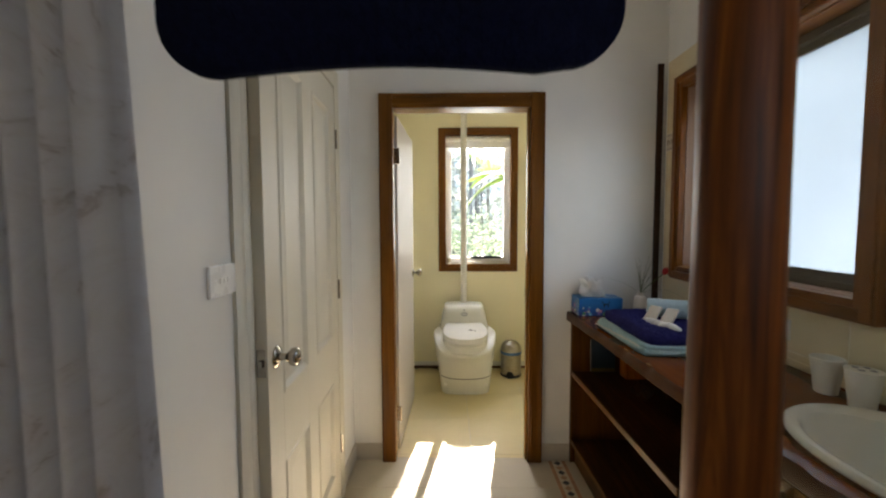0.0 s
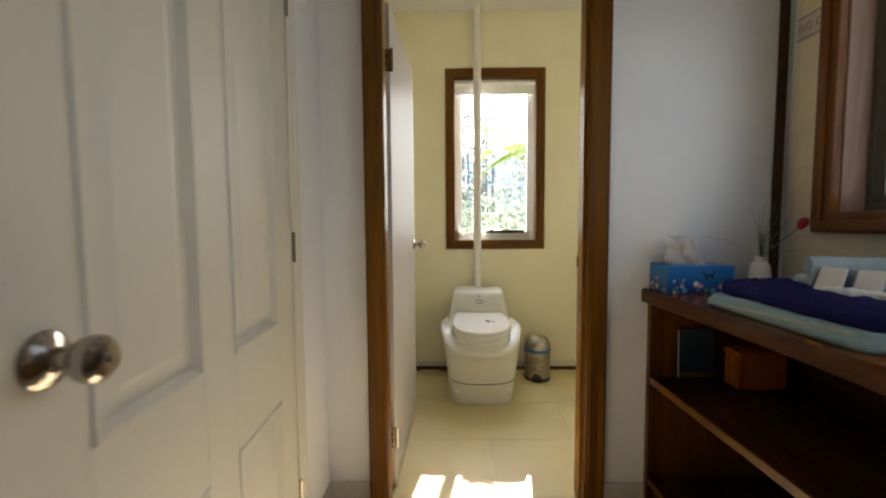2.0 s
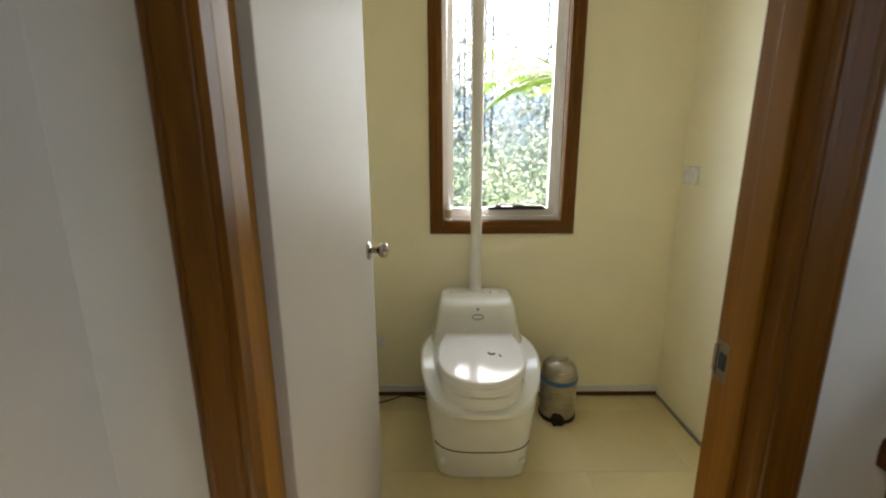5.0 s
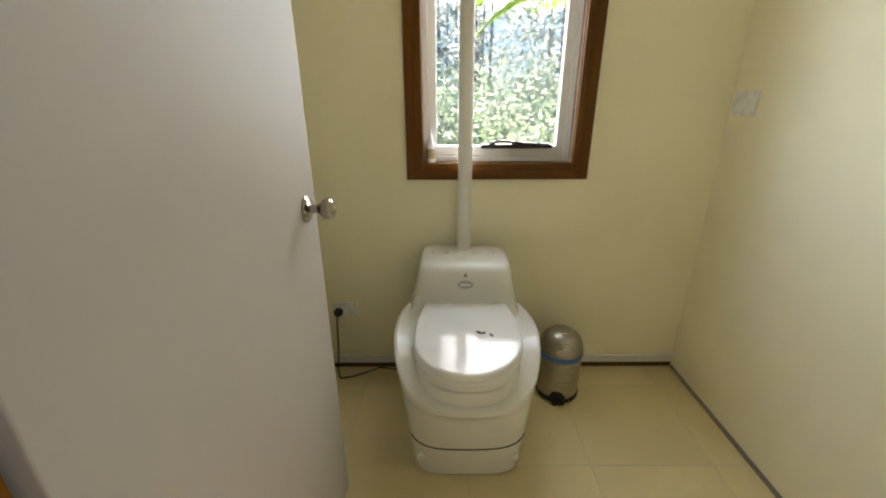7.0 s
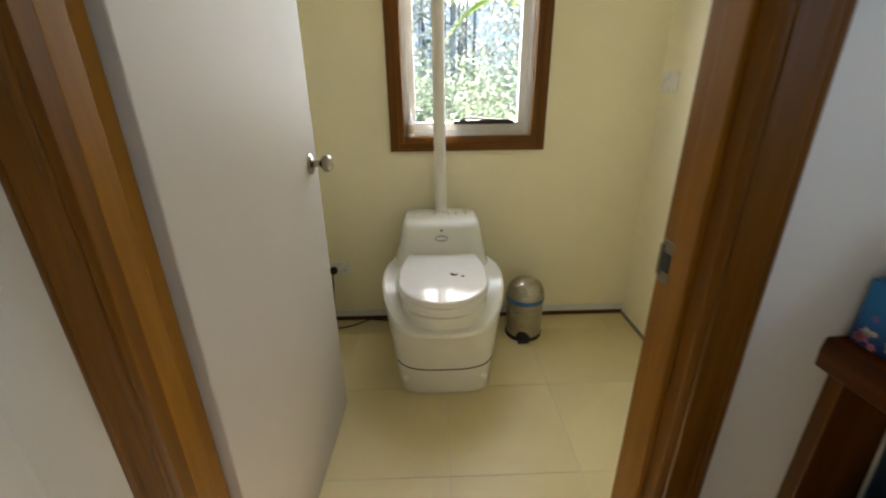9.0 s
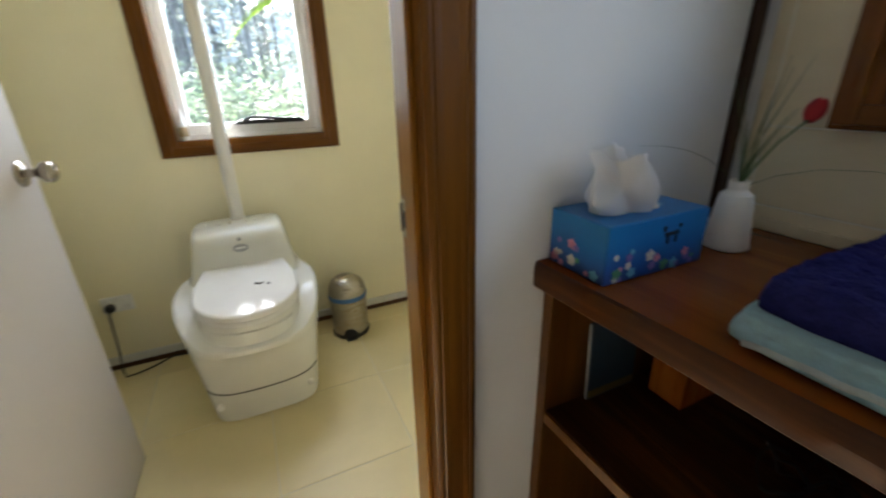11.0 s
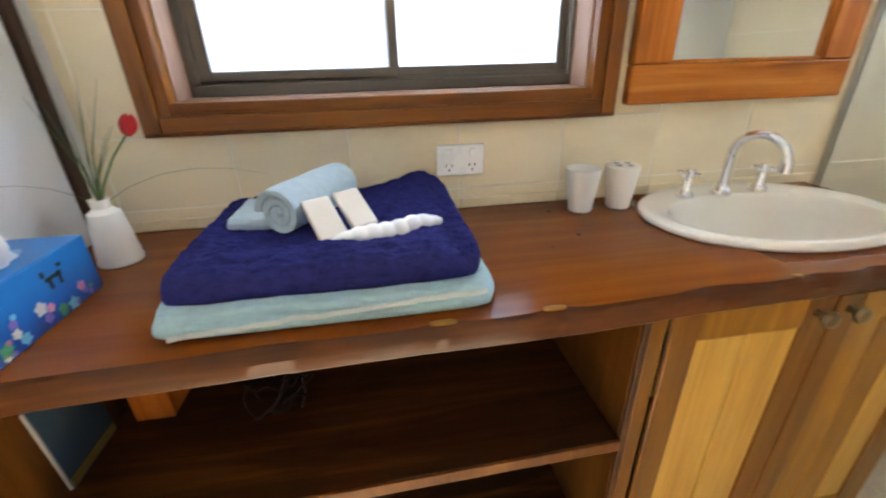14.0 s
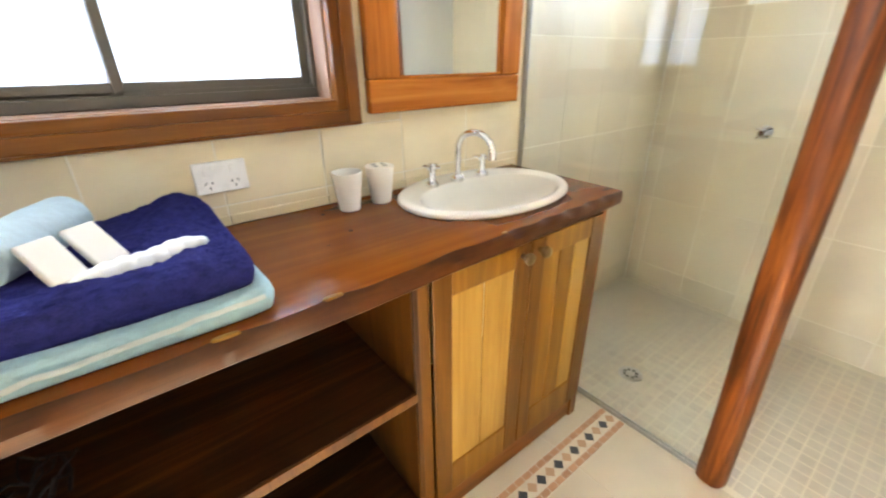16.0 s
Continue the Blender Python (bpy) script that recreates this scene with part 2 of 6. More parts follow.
def box(bm, x0, x1, y0, y1, z0, z1, bev=0.0, seg=2):
    """A box, its edges rounded by bev."""
    r = bmesh.ops.create_cube(bm, size=1.0)
    bmesh.ops.transform(bm, matrix=Matrix.LocRotScale(((x0 + x1) / 2, (y0 + y1) / 2, (z0 + z1) / 2), None, (x1 - x0, y1 - y0, z1 - z0)), verts=r["verts"])
    if bev > 0:
        edges = list({e for v in r["verts"] for e in v.link_edges})
        bmesh.ops.bevel(bm, geom=edges, offset=bev, segments=seg, affect="EDGES", profile=0.5)
    return bm


def block(x0, x1, y0, y1, z0, z1, bev=0.002, seg=2):
    return box(bmesh.new(), x0, x1, y0, y1, z0, z1, bev, seg)


def loft(bm, rings, close_bottom=True, close_top=True):
    """Skin rings of equally many points."""
    rows = [[bm.verts.new(p) for p in ring] for ring in rings]
    n = len(rows[0])
    for a, b in zip(rows, rows[1:]):
        for i in range(n):
            bm.faces.new((a[i], a[(i + 1) % n], b[(i + 1) % n], b[i]))
    if close_bottom:
        bm.faces.new(list(reversed(rows[0])))
    if close_top:
        bm.faces.new(rows[-1])
    return bm


def lathe(profile, x=0.0, y=0.0, seg=32, bm=None):
    """Turn (radius, height) pairs round a vertical axis."""
    bm = bm or bmesh.new()
    rings = [[(x + max(r, 1e-4) * math.cos(2 * math.pi * i / seg), y + max(r, 1e-4) * math.sin(2 * math.pi * i / seg), z) for i in range(seg)] for r, z in profile]
    return loft(bm, rings)


def turned(profile, start, way, seg=24):
    """Turn (radius, distance) pairs round an axis from start along way."""
    bm = lathe(profile, 0, 0, seg)
    bm.transform(Matrix.Translation(start) @ Vector((0, 0, 1)).rotation_difference(Vector(way)).to_matrix().to_4x4())
    return bm


def tube(points, radius, seg=12, bm=None):
    """A round bar along points; radius may be a list."""
    bm = bm or bmesh.new()
    pts = [Vector(p) for p in points]
    radii = radius if isinstance(radius, (list, tuple)) else [radius] * len(pts)
    rings, up = [], None
    for i, p in enumerate(pts):
        d = (pts[min(i + 1, len(pts) - 1)] - pts[max(i - 1, 0)]).normalized()
        if up is None:
            up = d.orthogonal().normalized()
        up = (up - d * up.dot(d)).normalized()
        side = d.cross(up)
        rings.append([p + (up * math.cos(a) + side * math.sin(a)) * radii[i] for a in (2 * math.pi * k / seg for k in range(seg))])
    return loft(bm, rings)


def oval(cx, cy, rx, ry, z, seg=48, power=2.0, front=1.0):
    """A super-ellipse ring."""
    out = []
    for i in range(seg):
        a = 2 * math.pi * i / seg
        c, s = math.cos(a), math.sin(a)
        out.append((cx + rx * math.copysign(abs(c) ** (2 / power), c), cy + ry * math.copysign(abs(s) ** (2 / power), s) * (front if s < 0 else 1), z))
    return out


def finish(name, bm, mat, smooth=True):
    bmesh.ops.recalc_face_normals(bm, faces=bm.faces)
    me = bpy.data.meshes.new(name)
    if smooth:
        area = {f: f.calc_area() for f in bm.faces}
        for f in bm.faces:
            f.smooth = True
        for e in bm.edges:
            if len(e.link_faces) == 2:
                turn = e.calc_face_angle(0.0)
                a, b = (area[f] for f in e.link_faces)
                e.smooth = not (turn > radians(35) or (turn > radians(8) and max(a, b) > 6 * min(a, b)))
    bm.to_mesh(me)
    bm.free()
    if mat:
        me.materials.append(mat)
    return me


BASE = {}


def thing(name, at, label, category, group="", kind=""):
    """An empty at the base of a thing that holds its parts."""
    ob = new(name)
    ob.location = at
    ob.empty_display_size = 0.05
    BASE[ob.name] = Vector(at)
    return tagged(ob, label, category, group, kind)


def part(name, bm, mat, parent, label=""):
    """One mesh part under a thing or a part, modelled in world coordinates."""
    at = BASE[parent.name]
    bm.transform(Matrix.Translation(-at))
    ob = new(name, finish(name, bm, mat))
    ob.parent = parent
    BASE[ob.name] = at
    return tagged(ob, label)


def solid(name, bm, mat, label, category, kind="", at=None):
    """A thing or piece of the setting that is one mesh."""
    if at is None:
        zs = [v.co.z for v in bm.verts]
        xs = [v.co.x for v in bm.verts]
        ys = [v.co.y for v in bm.verts]
        at = ((min(xs) + max(xs)) / 2, (min(ys) + max(ys)) / 2, min(zs))
    at = Vector(at)
    bm.transform(Matrix.Translation(-at))
    ob = new(name, finish(name, bm, mat))
    ob.location = at
    BASE[ob.name] = at
    return tagged(ob, label, category, kind=kind)


def boxes(*rows):
    bm = bmesh.new()
    for r in rows:
        box(bm, *r)
    return bm


# ---- setting ----
CEIL = 2.7
LEFT, RIGHT, RIGHT_T, BACK, FAR, TOI, END = 0.03, 1.81, 1.775, -0.01, 3.001, 3.085, 4.535
solid("wall_west", boxes((LEFT - 0.1, LEFT, BACK - 0.1, 1.772, 0, CEIL), (LEFT - 0.1, LEFT, 2.645, FAR, 0, CEIL), (LEFT - 0.1, LEFT, 1.772, 2.645, 2.06, CEIL)), M_WALL, "white painted plaster wall with a door opening", "wall", "structure")
solid("wall_partition", boxes((LEFT - 0.1, 0.262, FAR, TOI, 0, CEIL), (1.063, RIGHT + 0.12, FAR, TOI, 0, CEIL), (0.262, 1.063, FAR, TOI, 2.055, CEIL)), M_WALL, "white painted partition wall round the toilet doorway", "wall", "structure")
VY0, VY1, VZ0, VZ1 = 1.84, 2.775, 1.163, 2.085
wall_east = solid("wall_east", boxes((RIGHT, RIGHT + 0.12, BACK - 0.1, VY0, 0, CEIL), (RIGHT, RIGHT + 0.12, VY1, FAR, 0, CEIL), (RIGHT, RIGHT + 0.12, VY0, VY1, 0, VZ0), (RIGHT, RIGHT + 0.12, VY0, VY1, VZ1, CEIL)), M_WALL, "painted wall with cream tiles up to head height", "wall", "structure")
SX0, SX1, SZ0, SZ1 = 0.93, 1.50, 1.475, 1.98
wall_south = solid("wall_south", boxes((LEFT, SX0, BACK - 0.1, BACK, 0, CEIL), (SX1, RIGHT, BACK - 0.1, BACK, 0, CEIL), (SX0, SX1, BACK - 0.1, BACK, 0, SZ0), (SX0, SX1, BACK - 0.1, BACK, SZ1, CEIL)), M_WALL, "shower end wall with cream tiles and a high window", "wall", "structure")
solid("wall_toilet_west", boxes((LEFT - 0.1, LEFT, TOI, END + 0.1, 0, CEIL)), M_WALL_TOILET, "cream painted plaster wall of the toilet room", "wall", "structure")
solid("wall_toilet_east", boxes((RIGHT_T, RIGHT + 0.12, TOI, END + 0.1, 0, CEIL)), M_WALL_TOILET, "cream painted plaster wall of the toilet room", "wall", "structure")
WX0, WX1, WZ0, WZ1 = 0.55, 1.183, 0.995, 2.235
solid("wall_toilet_north", boxes((LEFT, WX0, END, END + 0.1, 0, CEIL), (WX1, RIGHT_T, END, END + 0.1, 0, CEIL), (WX0, WX1, END, END + 0.1, 0, WZ0), (WX0, WX1, END, END + 0.1, WZ1, CEIL)), M_WALL_TOILET, "cream painted plaster wall round the toilet window", "wall", "structure")
solid("wall_partition_lining", boxes((LEFT, 0.255, TOI, TOI + 0.004, 0, CEIL), (1.063, RIGHT_T, TOI, TOI + 0.004, 0, CEIL), (0.255, 1.063, TOI, TOI + 0.004, 2.055, CEIL)), M_WALL_TOILET, "cream paint on the toilet side of the partition", "wall", "structure")
solid("wall_hall", boxes((LEFT - 0.9, LEFT - 0.88, 1.3, 3.2, 0, CEIL), (LEFT - 0.88, LEFT - 0.1, 1.3, 1.32, 0, CEIL), (LEFT - 0.88, LEFT - 0.1, 3.18, 3.2, 0, CEIL)), M_WALL, "plain white wall behind the passage door", "wall", "structure")
solid("ceiling", boxes((LEFT - 0.1, RIGHT + 0.12, BACK - 0.1, END + 0.1, CEIL, CEIL + 0.1), (LEFT - 0.9, LEFT - 0.1, 1.3, 3.2, CEIL, CEIL + 0.1)), M_CEIL, "plain white painted ceiling", "ceiling", "structure")
# Added slab, out of view: its overhang stops sun passing the frosted vanity panes.
solid("roof", boxes((LEFT - 1.2, RIGHT + 0.80, BACK - 0.7, END + 0.1, CEIL + 0.104, CEIL + 0.17)), M_CEIL, "unseen slab with eaves added to block sun at the vanity window", "roof", "structure")
floor = solid("floor", boxes((LEFT - 0.1, RIGHT + 0.12, BACK - 0.1, END + 0.1, -0.45, -0.0016), (LEFT - 0.9, LEFT - 0.1, 1.3, 3.2, -0.45, -0.0016)), M_GROUT_F, "cream tiled floor with pale grout lines", "floor", "structure")

# ---- doorway to the toilet ----
OX0, OX1, OZ = 0.277, 1.048, 2.04


def fluted(x0, x1, z0, z1, y_wall, y_face):
    """An upright architrave board with two flutes near its inner edge."""
    bm = bmesh.new()
    w = x1 - x0
    cuts = [0, 0.10, 0.13, 0.18, 0.21, 0.30, 0.34, 0.66, 0.70, 0.79, 0.82, 0.87, 0.90, 1.0]
    deep = [0.005, 0.0, 0.0, 0.0022, 0.0, 0.0, 0.001, 0.001, 0.0, 0.0, 0.0022, 0.0, 0.0, 0.005]
    front = [(x0 + w * c, y_face + d) for c, d in zip(cuts, deep)]
    ring = front + [(x1, y_wall), (x0, y_wall)]
    return loft(bm, [[(x, y, z) for x, y in ring] for z in (z0, z1)])


door_frame = thing("door_2", (0.67, 3.03, 0), "varnished red-brown timber door frame round the toilet opening", "door frame", kind="structure")
part("architrave", fluted(0.199, OX0, 0, 2.12, FAR, 2.968), M_TRIM["z"], door_frame)
part("architrave", fluted(OX1, 1.129, 0, 2.12, FAR, 2.968), M_TRIM["z"], door_frame)
part("head", boxes((OX0 + 0.0005, OX1 - 0.0005, 2.970, FAR, OZ, 2.12, 0.004), (OX0 + 0.0005, OX1 - 0.0005, 2.967, 2.972, OZ + 0.02, 2.10, 0.002)), M_TRIM["x"], door_frame)
part("jamb", boxes((0.262, OX0, FAR, 3.046, 0, 2.055, 0.002), (0.2622, 0.2665, 3.046, TOI + 0.006, 0, 2.055, 0.001)), M_JAMB["z"], door_frame)
part("jamb", boxes((OX1, 1.063, FAR, TOI + 0.006, 0, 2.055, 0.002), (OX1 - 0.010, OX1, FAR, 3.045, 0, OZ, 0.002)), M_JAMB["z"], door_frame)
part("jamb_head", boxes((OX0 + 0.001, OX1 - 0.001, FAR, TOI + 0.006, OZ, 2.055, 0.002)), M_JAMB["x"], door_frame)
strike = part("strike_plate", boxes((OX1 - 0.003, OX1 + 0.001, 3.05, 3.083, 0.952, 1.022, 0.001), (OX1 - 0.005, OX1 - 0.002, 3.079, 3.087, 0.962, 1.012, 0.001)), M_NICKEL, door_frame, "satin steel strike plate")
part("strike_hole", block(OX1 - 0.0042, OX1 - 0.002, 3.058, 3.074, 0.972, 1.002, 0.0005), M_BLACK, strike)


def knob_set(start, way, parent):
    """Round lever-free door knob on a rosette."""
    k = part("rosette", turned([(0.033, 0), (0.033, 0.003), (0.029, 0.007), (0.017, 0.010), (0.014, 0.012)], start, way, 32), M_NICKEL, parent, "satin nickel rosette")
    part("knob", turned([(0.011, 0.010), (0.010, 0.030), (0.016, 0.036), (0.025, 0.044), (0.0275, 0.054), (0.026, 0.062), (0.019, 0.068), (0.008, 0.069), (0.006, 0.072), (0.0, 0.073)], start, way, 32), M_NICKEL, k, "satin nickel door knob")
    return k


def hinge(x, y, z, parent):
    h = part("hinge", tube([(x, y, z - 0.045), (x, y, z + 0.045)], 0.006, 12), M_NICKEL, parent, "steel butt hinge")
    part("hinge_leaf", block(x - 0.035, x - 0.004, y + 0.0022, y + 0.0045, z - 0.043, z + 0.043, 0.0005), M_NICKEL, h)
    for dz in (-0.03, 0.0, 0.03):
        part("screw", turned([(0.0035, 0), (0.003, 0.0008), (0.001, 0.001)], (x - 0.020, y + 0.0022, z + dz), (0, -1, 0), 10), M_ALU, h)
    return h


toilet_door = thing("door_leaf", (0.286, 3.096, 0.008), "flat white enamelled toilet door standing open", "door")
part("slab", block(0.247, 0.286, 3.098, 3.866, 0.008, 2.03, 0.0025), M_DOOR, toilet_door)
knob_set((0.286, 3.797, 1.02), (1, 0, 0), toilet_door)
knob_set((0.247, 3.797, 1.02), (-1, 0, 0), toilet_door)
part("latch_plate", block(0.258, 0.276, 3.865, 3.8675, 0.99, 1.05, 0.0005), M_NICKEL, toilet_door)
for z in (0.25, 1.79):
    hinge(0.300, 3.0602, z, toilet_door)
toilet_door.rotation_euler = (0, 0, radians(-1.9))

# ---- cream panelled door in the west wall ----
passage_frame = thing("door_1", (0.03, 2.21, 0), "cream enamelled door frame in the white wall", "door frame", kind="structure")


def arch_profile(y0, y1, z0, z1, flip):
    bm = bmesh.new()
    w = y1 - y0
    prof = [(0, 0.0), (0, 0.010), (0.12, 0.016), (0.3, 0.019), (0.5, 0.016), (0.56, 0.013), (0.62, 0.017), (0.9, 0.019), (1, 0.015), (1, 0.0)]
    if flip:
        prof = [(1 - a, b) for a, b in reversed(prof)]
    return loft(bm, [[(LEFT + b, y0 + a * w, z) for a, b in prof] for z in (z0, z1)])


part("architrave", arch_profile(1.700, 1.783, 0, 2.13, False), M_GLOSS, passage_frame)
part("architrave", arch_profile(2.643, 2.722, 0, 2.13, True), M_GLOSS, passage_frame)
part("head", block(LEFT, LEFT + 0.018, 1.7835, 2.6395, 2.052, 2.13, 0.004), M_GLOSS, passage_frame)
part("jamb", boxes((-0.07, LEFT, 1.772, 1.780, 0, 2.06, 0.001)), M_GLOSS, passage_frame)
part("jamb", boxes((-0.07, LEFT, 2.637, 2.645, 0, 2.06, 0.001)), M_GLOSS, passage_frame)
part("jamb_head", boxes((-0.07, LEFT, 1.7805, 2.6365, 2.050, 2.06, 0.001)), M_GLOSS, passage_frame)


def panelled_door():
    """Four-panel leaf with mouldings, hinge edge at the origin, reaching along -y, face towards +x."""
    door = thing("panel_door", (0, 0, 0), "cream enamelled four-panel door standing ajar", "door")
    wide, high, t = 0.850, 2.035, 0.036
    stile, mid, lock0, lock1 = 0.115, 0.115, 0.70, 0.86
    cols = [(stile, (wide - mid) / 2), ((wide + mid) / 2, wide - stile)]
    rows = [(0.20, lock0 - 0.045), (lock1 + 0.01, high - 0.12)]
    part("stile", block(-t, 0, -stile, 0, 0.01, high, 0.002), M_GLOSS, door)
    part("stile", block(-t, 0, -wide, -wide + stile, 0.01, high, 0.002), M_GLOSS, door)
    part("muntin", block(-t, -0.0002, -cols[1][0], -cols[0][1], 0.01, high, 0.002), M_GLOSS, door)
    for z0, z1 in ((0.01, rows[0][0]), (rows[0][1], rows[1][0]), (rows[1][1], high)):
        for a, b in cols:
            part("rail", block(-t, -0.0004, -b, -a, z0, z1, 0.001), M_GLOSS, door)
    for z0, z1 in rows:
        for a, b in cols:
            bm = bmesh.new()
            steps = [(0.0, -0.0006), (0.004, 0.004), (0.010, 0.003), (0.018, -0.007), (0.022, -0.012), (0.034, -0.012), (0.062, -0.004), (0.064, -0.004)]
            loft(bm, [[(d, -b + i, z0 + i), (d, -a - i, z0 + i), (d, -a - i, z1 - i), (d, -b + i, z1 - i)] for i, d in steps], False, True)
            panel = part("panel", bm, M_GLOSS, door)
            part("back_panel", block(-t + 0.004, -0.016, -b, -a, z0, z1, 0.0), M_GLOSS, panel)
    knob_set((0, -wide + 0.062, 1.005), (1, 0, 0), door)
    lp = part("latch_plate", block(-0.031, -0.006, -wide - 0.0015, -wide + 0.001, 0.965, 1.045, 0.0005), M_NICKEL, door, "steel latch plate")
    part("latch_bolt", block(-0.024, -0.012, -wide - 0.010, -wide, 0.995, 1.015, 0.002), M_NICKEL, lp)
    for z in (0.30, 1.08, 1.80):
        part("hinge", tube([(0.006, 0.004, z - 0.045), (0.006, 0.004, z + 0.045)], 0.0055, 12), M_NICKEL, door, "steel butt hinge")
    door.location = (0.046, 2.630, 0)
    door.rotation_euler = (0, 0, radians(2.3))
    return door


panelled_door()


def switch_plate(name, at, way, wide, high, rockers, label):
    """Wall plate on a wall whose outward normal is way ('x-', 'x+' or 'y-')."""
    sw = thing(name, (0, 0, 0), label, "switch" if "switch" in name else "socket")
    part("plate", block(-wide / 2, wide / 2, -0.009, 0, -high / 2, high / 2, 0.003), M_WHITE, sw)
    for x, z, s in rockers:
        part("rocker", block(x - s, x + s, -0.0135, -0.008, z - s * 1.25, z + s * 1.25, 0.0015), M_WHITE, sw)
    sw.location = at
    sw.rotation_euler = (0, 0, {"y-": 0, "x-": radians(-90), "x+": radians(90)}[way])
    return sw


switch_plate("light_switch", (LEFT, 1.648, 1.262), "x+", 0.116, 0.076, [(-0.016, 0, 0.0055), (0, 0, 0.0055), (0.016, 0, 0.0055)], "white three-gang light switch on the white wall")
switch_plate("light_switch", (RIGHT_T, 4.452, 1.24), "x-", 0.125, 0.088, [(-0.018, 0, 0.009), (0.018, 0, 0.009)], "white two-gang light switch on the cream wall")


def power_point(name, at, way, label):
    """Double outlet: two rocker switches over two three-slot sockets."""
    sw = switch_plate(name, (0, 0, 0), "y-", 0.118, 0.075, [(-0.029, 0.018, 0.008), (0.029, 0.018, 0.008)], label)
    for x in (-0.029, 0.029):
        for dx, dz, a in ((-0.007, -0.012, 28), (0.007, -0.012, -28), (0, -0.024, 0)):
            bm = block(-0.0011, 0.0011, -0.0099, -0.0085, -0.0038, 0.0038, 0)
            bm.transform(Matrix.Translation((x + dx, 0, dz)) @ Matrix.Rotation(radians(a), 4, "Y"))
            part("slot", bm, M_BLACK, sw)
    sw.location = at
    sw.rotation_euler = (0, 0, {"y-": 0, "x-": radians(-90)}[way])
    return sw


power_point("power_socket", (1.799, 2.157, 1.017), "x-", "white double power socket on the cream tiles")
power_point("power_socket", (0.178, END, 0.328), "y-", "white double power socket on the cream wall with a black plug")

plug = thing("plug_lead", (0.15, 4.52, 0.32), "black plug and cord from the socket to the floor", "cable")
part("plug", turned([(0.020, 0), (0.021, 0.012), (0.017, 0.026), (0.008, 0.030)], (0.149, END - 0.009, 0.318), (0, -1, 0), 20), M_BLACK, plug)
cord = [(0.149, 4.50, 0.318), (0.147, 4.488, 0.29), (0.143, 4.485, 0.20), (0.138, 4.48, 0.10), (0.135, 4.46, 0.03), (0.15, 4.43, 0.010), (0.19, 4.44, 0.008), (0.25, 4.46, 0.012), (0.33, 4.485, 0.028), (0.42, 4.48, 0.022), (0.52, 4.45, 0.012)]
part("cord", tube(cord, 0.0038, 8), M_BLACK, plug)

# ---- toilet window ----
win = thing("window_2", (0.866, END, WZ0), "white casement window in a varnished timber surround", "window", kind="structure")


def surround(parent, mats, u0, u1, z0, z1, w, place, step):
    """Four mitre-like boards round an opening; place maps (u0,u1,d0,d1,z0,z1) to a box."""
    for d0, d1, i0, i1 in ((0.0, step, 0.0, w), (step, step * 1.25, w * 0.12, w * 0.62)):
        part("architrave", boxes(place(u0 + i0, u0 + i1, d0, d1, z0 + i0, z1 - i0) + (0.003,)), mats[1], parent)
        part("architrave", boxes(place(u1 - i1, u1 - i0, d0, d1, z0 + i0, z1 - i0) + (0.003,)), mats[1], parent)
        part("architrave", boxes(place(u0 + i1 + 0.0005, u1 - i1 - 0.0005, d0, d1 + 0.0006, z0 + i0, z0 + i1) + (0.003,)), mats[0], parent)
        part("architrave", boxes(place(u0 + i1 + 0.0005, u1 - i1 - 0.0005, d0, d1 + 0.0006, z1 - i1, z1 - i0) + (0.003,)), mats[0], parent)


def on_north(u0, u1, d0, d1, z0, z1):
    return (u0, u1, END - d1, END - d0, z0, z1)


surround(win, (M_TRIM["x"], M_TRIM["z"]), 0.494, 1.239, 0.942, 2.286, 0.068, on_north, 0.016)
lin = 0.012
part("lining", boxes((WX0, WX0 + lin, END - 0.002, END + 0.1, WZ0, WZ1, 0.001)), M_TRIM["z"], win)
part("lining", boxes((WX1 - lin, WX1, END - 0.002, END + 0.1, WZ0, WZ1, 0.001)), M_TRIM["z"], win)
part("window_sill", boxes((WX0 + lin, WX1 - lin, END - 0.002, END + 0.1, WZ0, WZ0 + lin, 0.001)), M_TRIM["x"], win)
part("lining", boxes((WX0 + lin, WX1 - lin, END - 0.002, END + 0.1, WZ1 - lin, WZ1, 0.001)), M_TRIM["x"], win)
M_SASH = paint("sash_white", (0.74, 0.73, 0.70), 0.35, 0.03)
fx0, fx1, fz0, fz1, fy = WX0 + lin, WX1 - lin, WZ0 + lin, WZ1 - lin, END + 0.045
part("window_frame", boxes((fx0, fx0 + 0.022, fy, fy + 0.05, fz0, fz1, 0.002)), M_SASH, win)
part("window_frame", boxes((fx1 - 0.022, fx1, fy, fy + 0.05, fz0, fz1, 0.002)), M_SASH, win)
part("window_frame", boxes((fx0 + 0.022, fx1 - 0.022, fy, fy + 0.05, fz0, fz0 + 0.022, 0.002)), M_SASH, win)
part("window_frame", boxes((fx0 + 0.022, fx1 - 0.022, fy, fy + 0.05, fz1 - 0.022, fz1, 0.002)), M_SASH, win)
sx0, sx1, sz0, sz1 = fx0 + 0.023, fx1 - 0.023, fz0 + 0.023, fz1 - 0.023
part("sash", boxes((sx0, sx0 + 0.032, fy + 0.008, fy + 0.042, sz0, sz1, 0.002), (sx1 - 0.032, sx1, fy + 0.008, fy + 0.042, sz0, sz1, 0.002), (sx0 + 0.032, sx1 - 0.032, fy + 0.008, fy + 0.042, sz0, sz0 + 0.04, 0.002), (sx0 + 0.032, sx1 - 0.032, fy + 0.008, fy + 0.042, sz1 - 0.032, sz1, 0.002)), M_SASH, win)
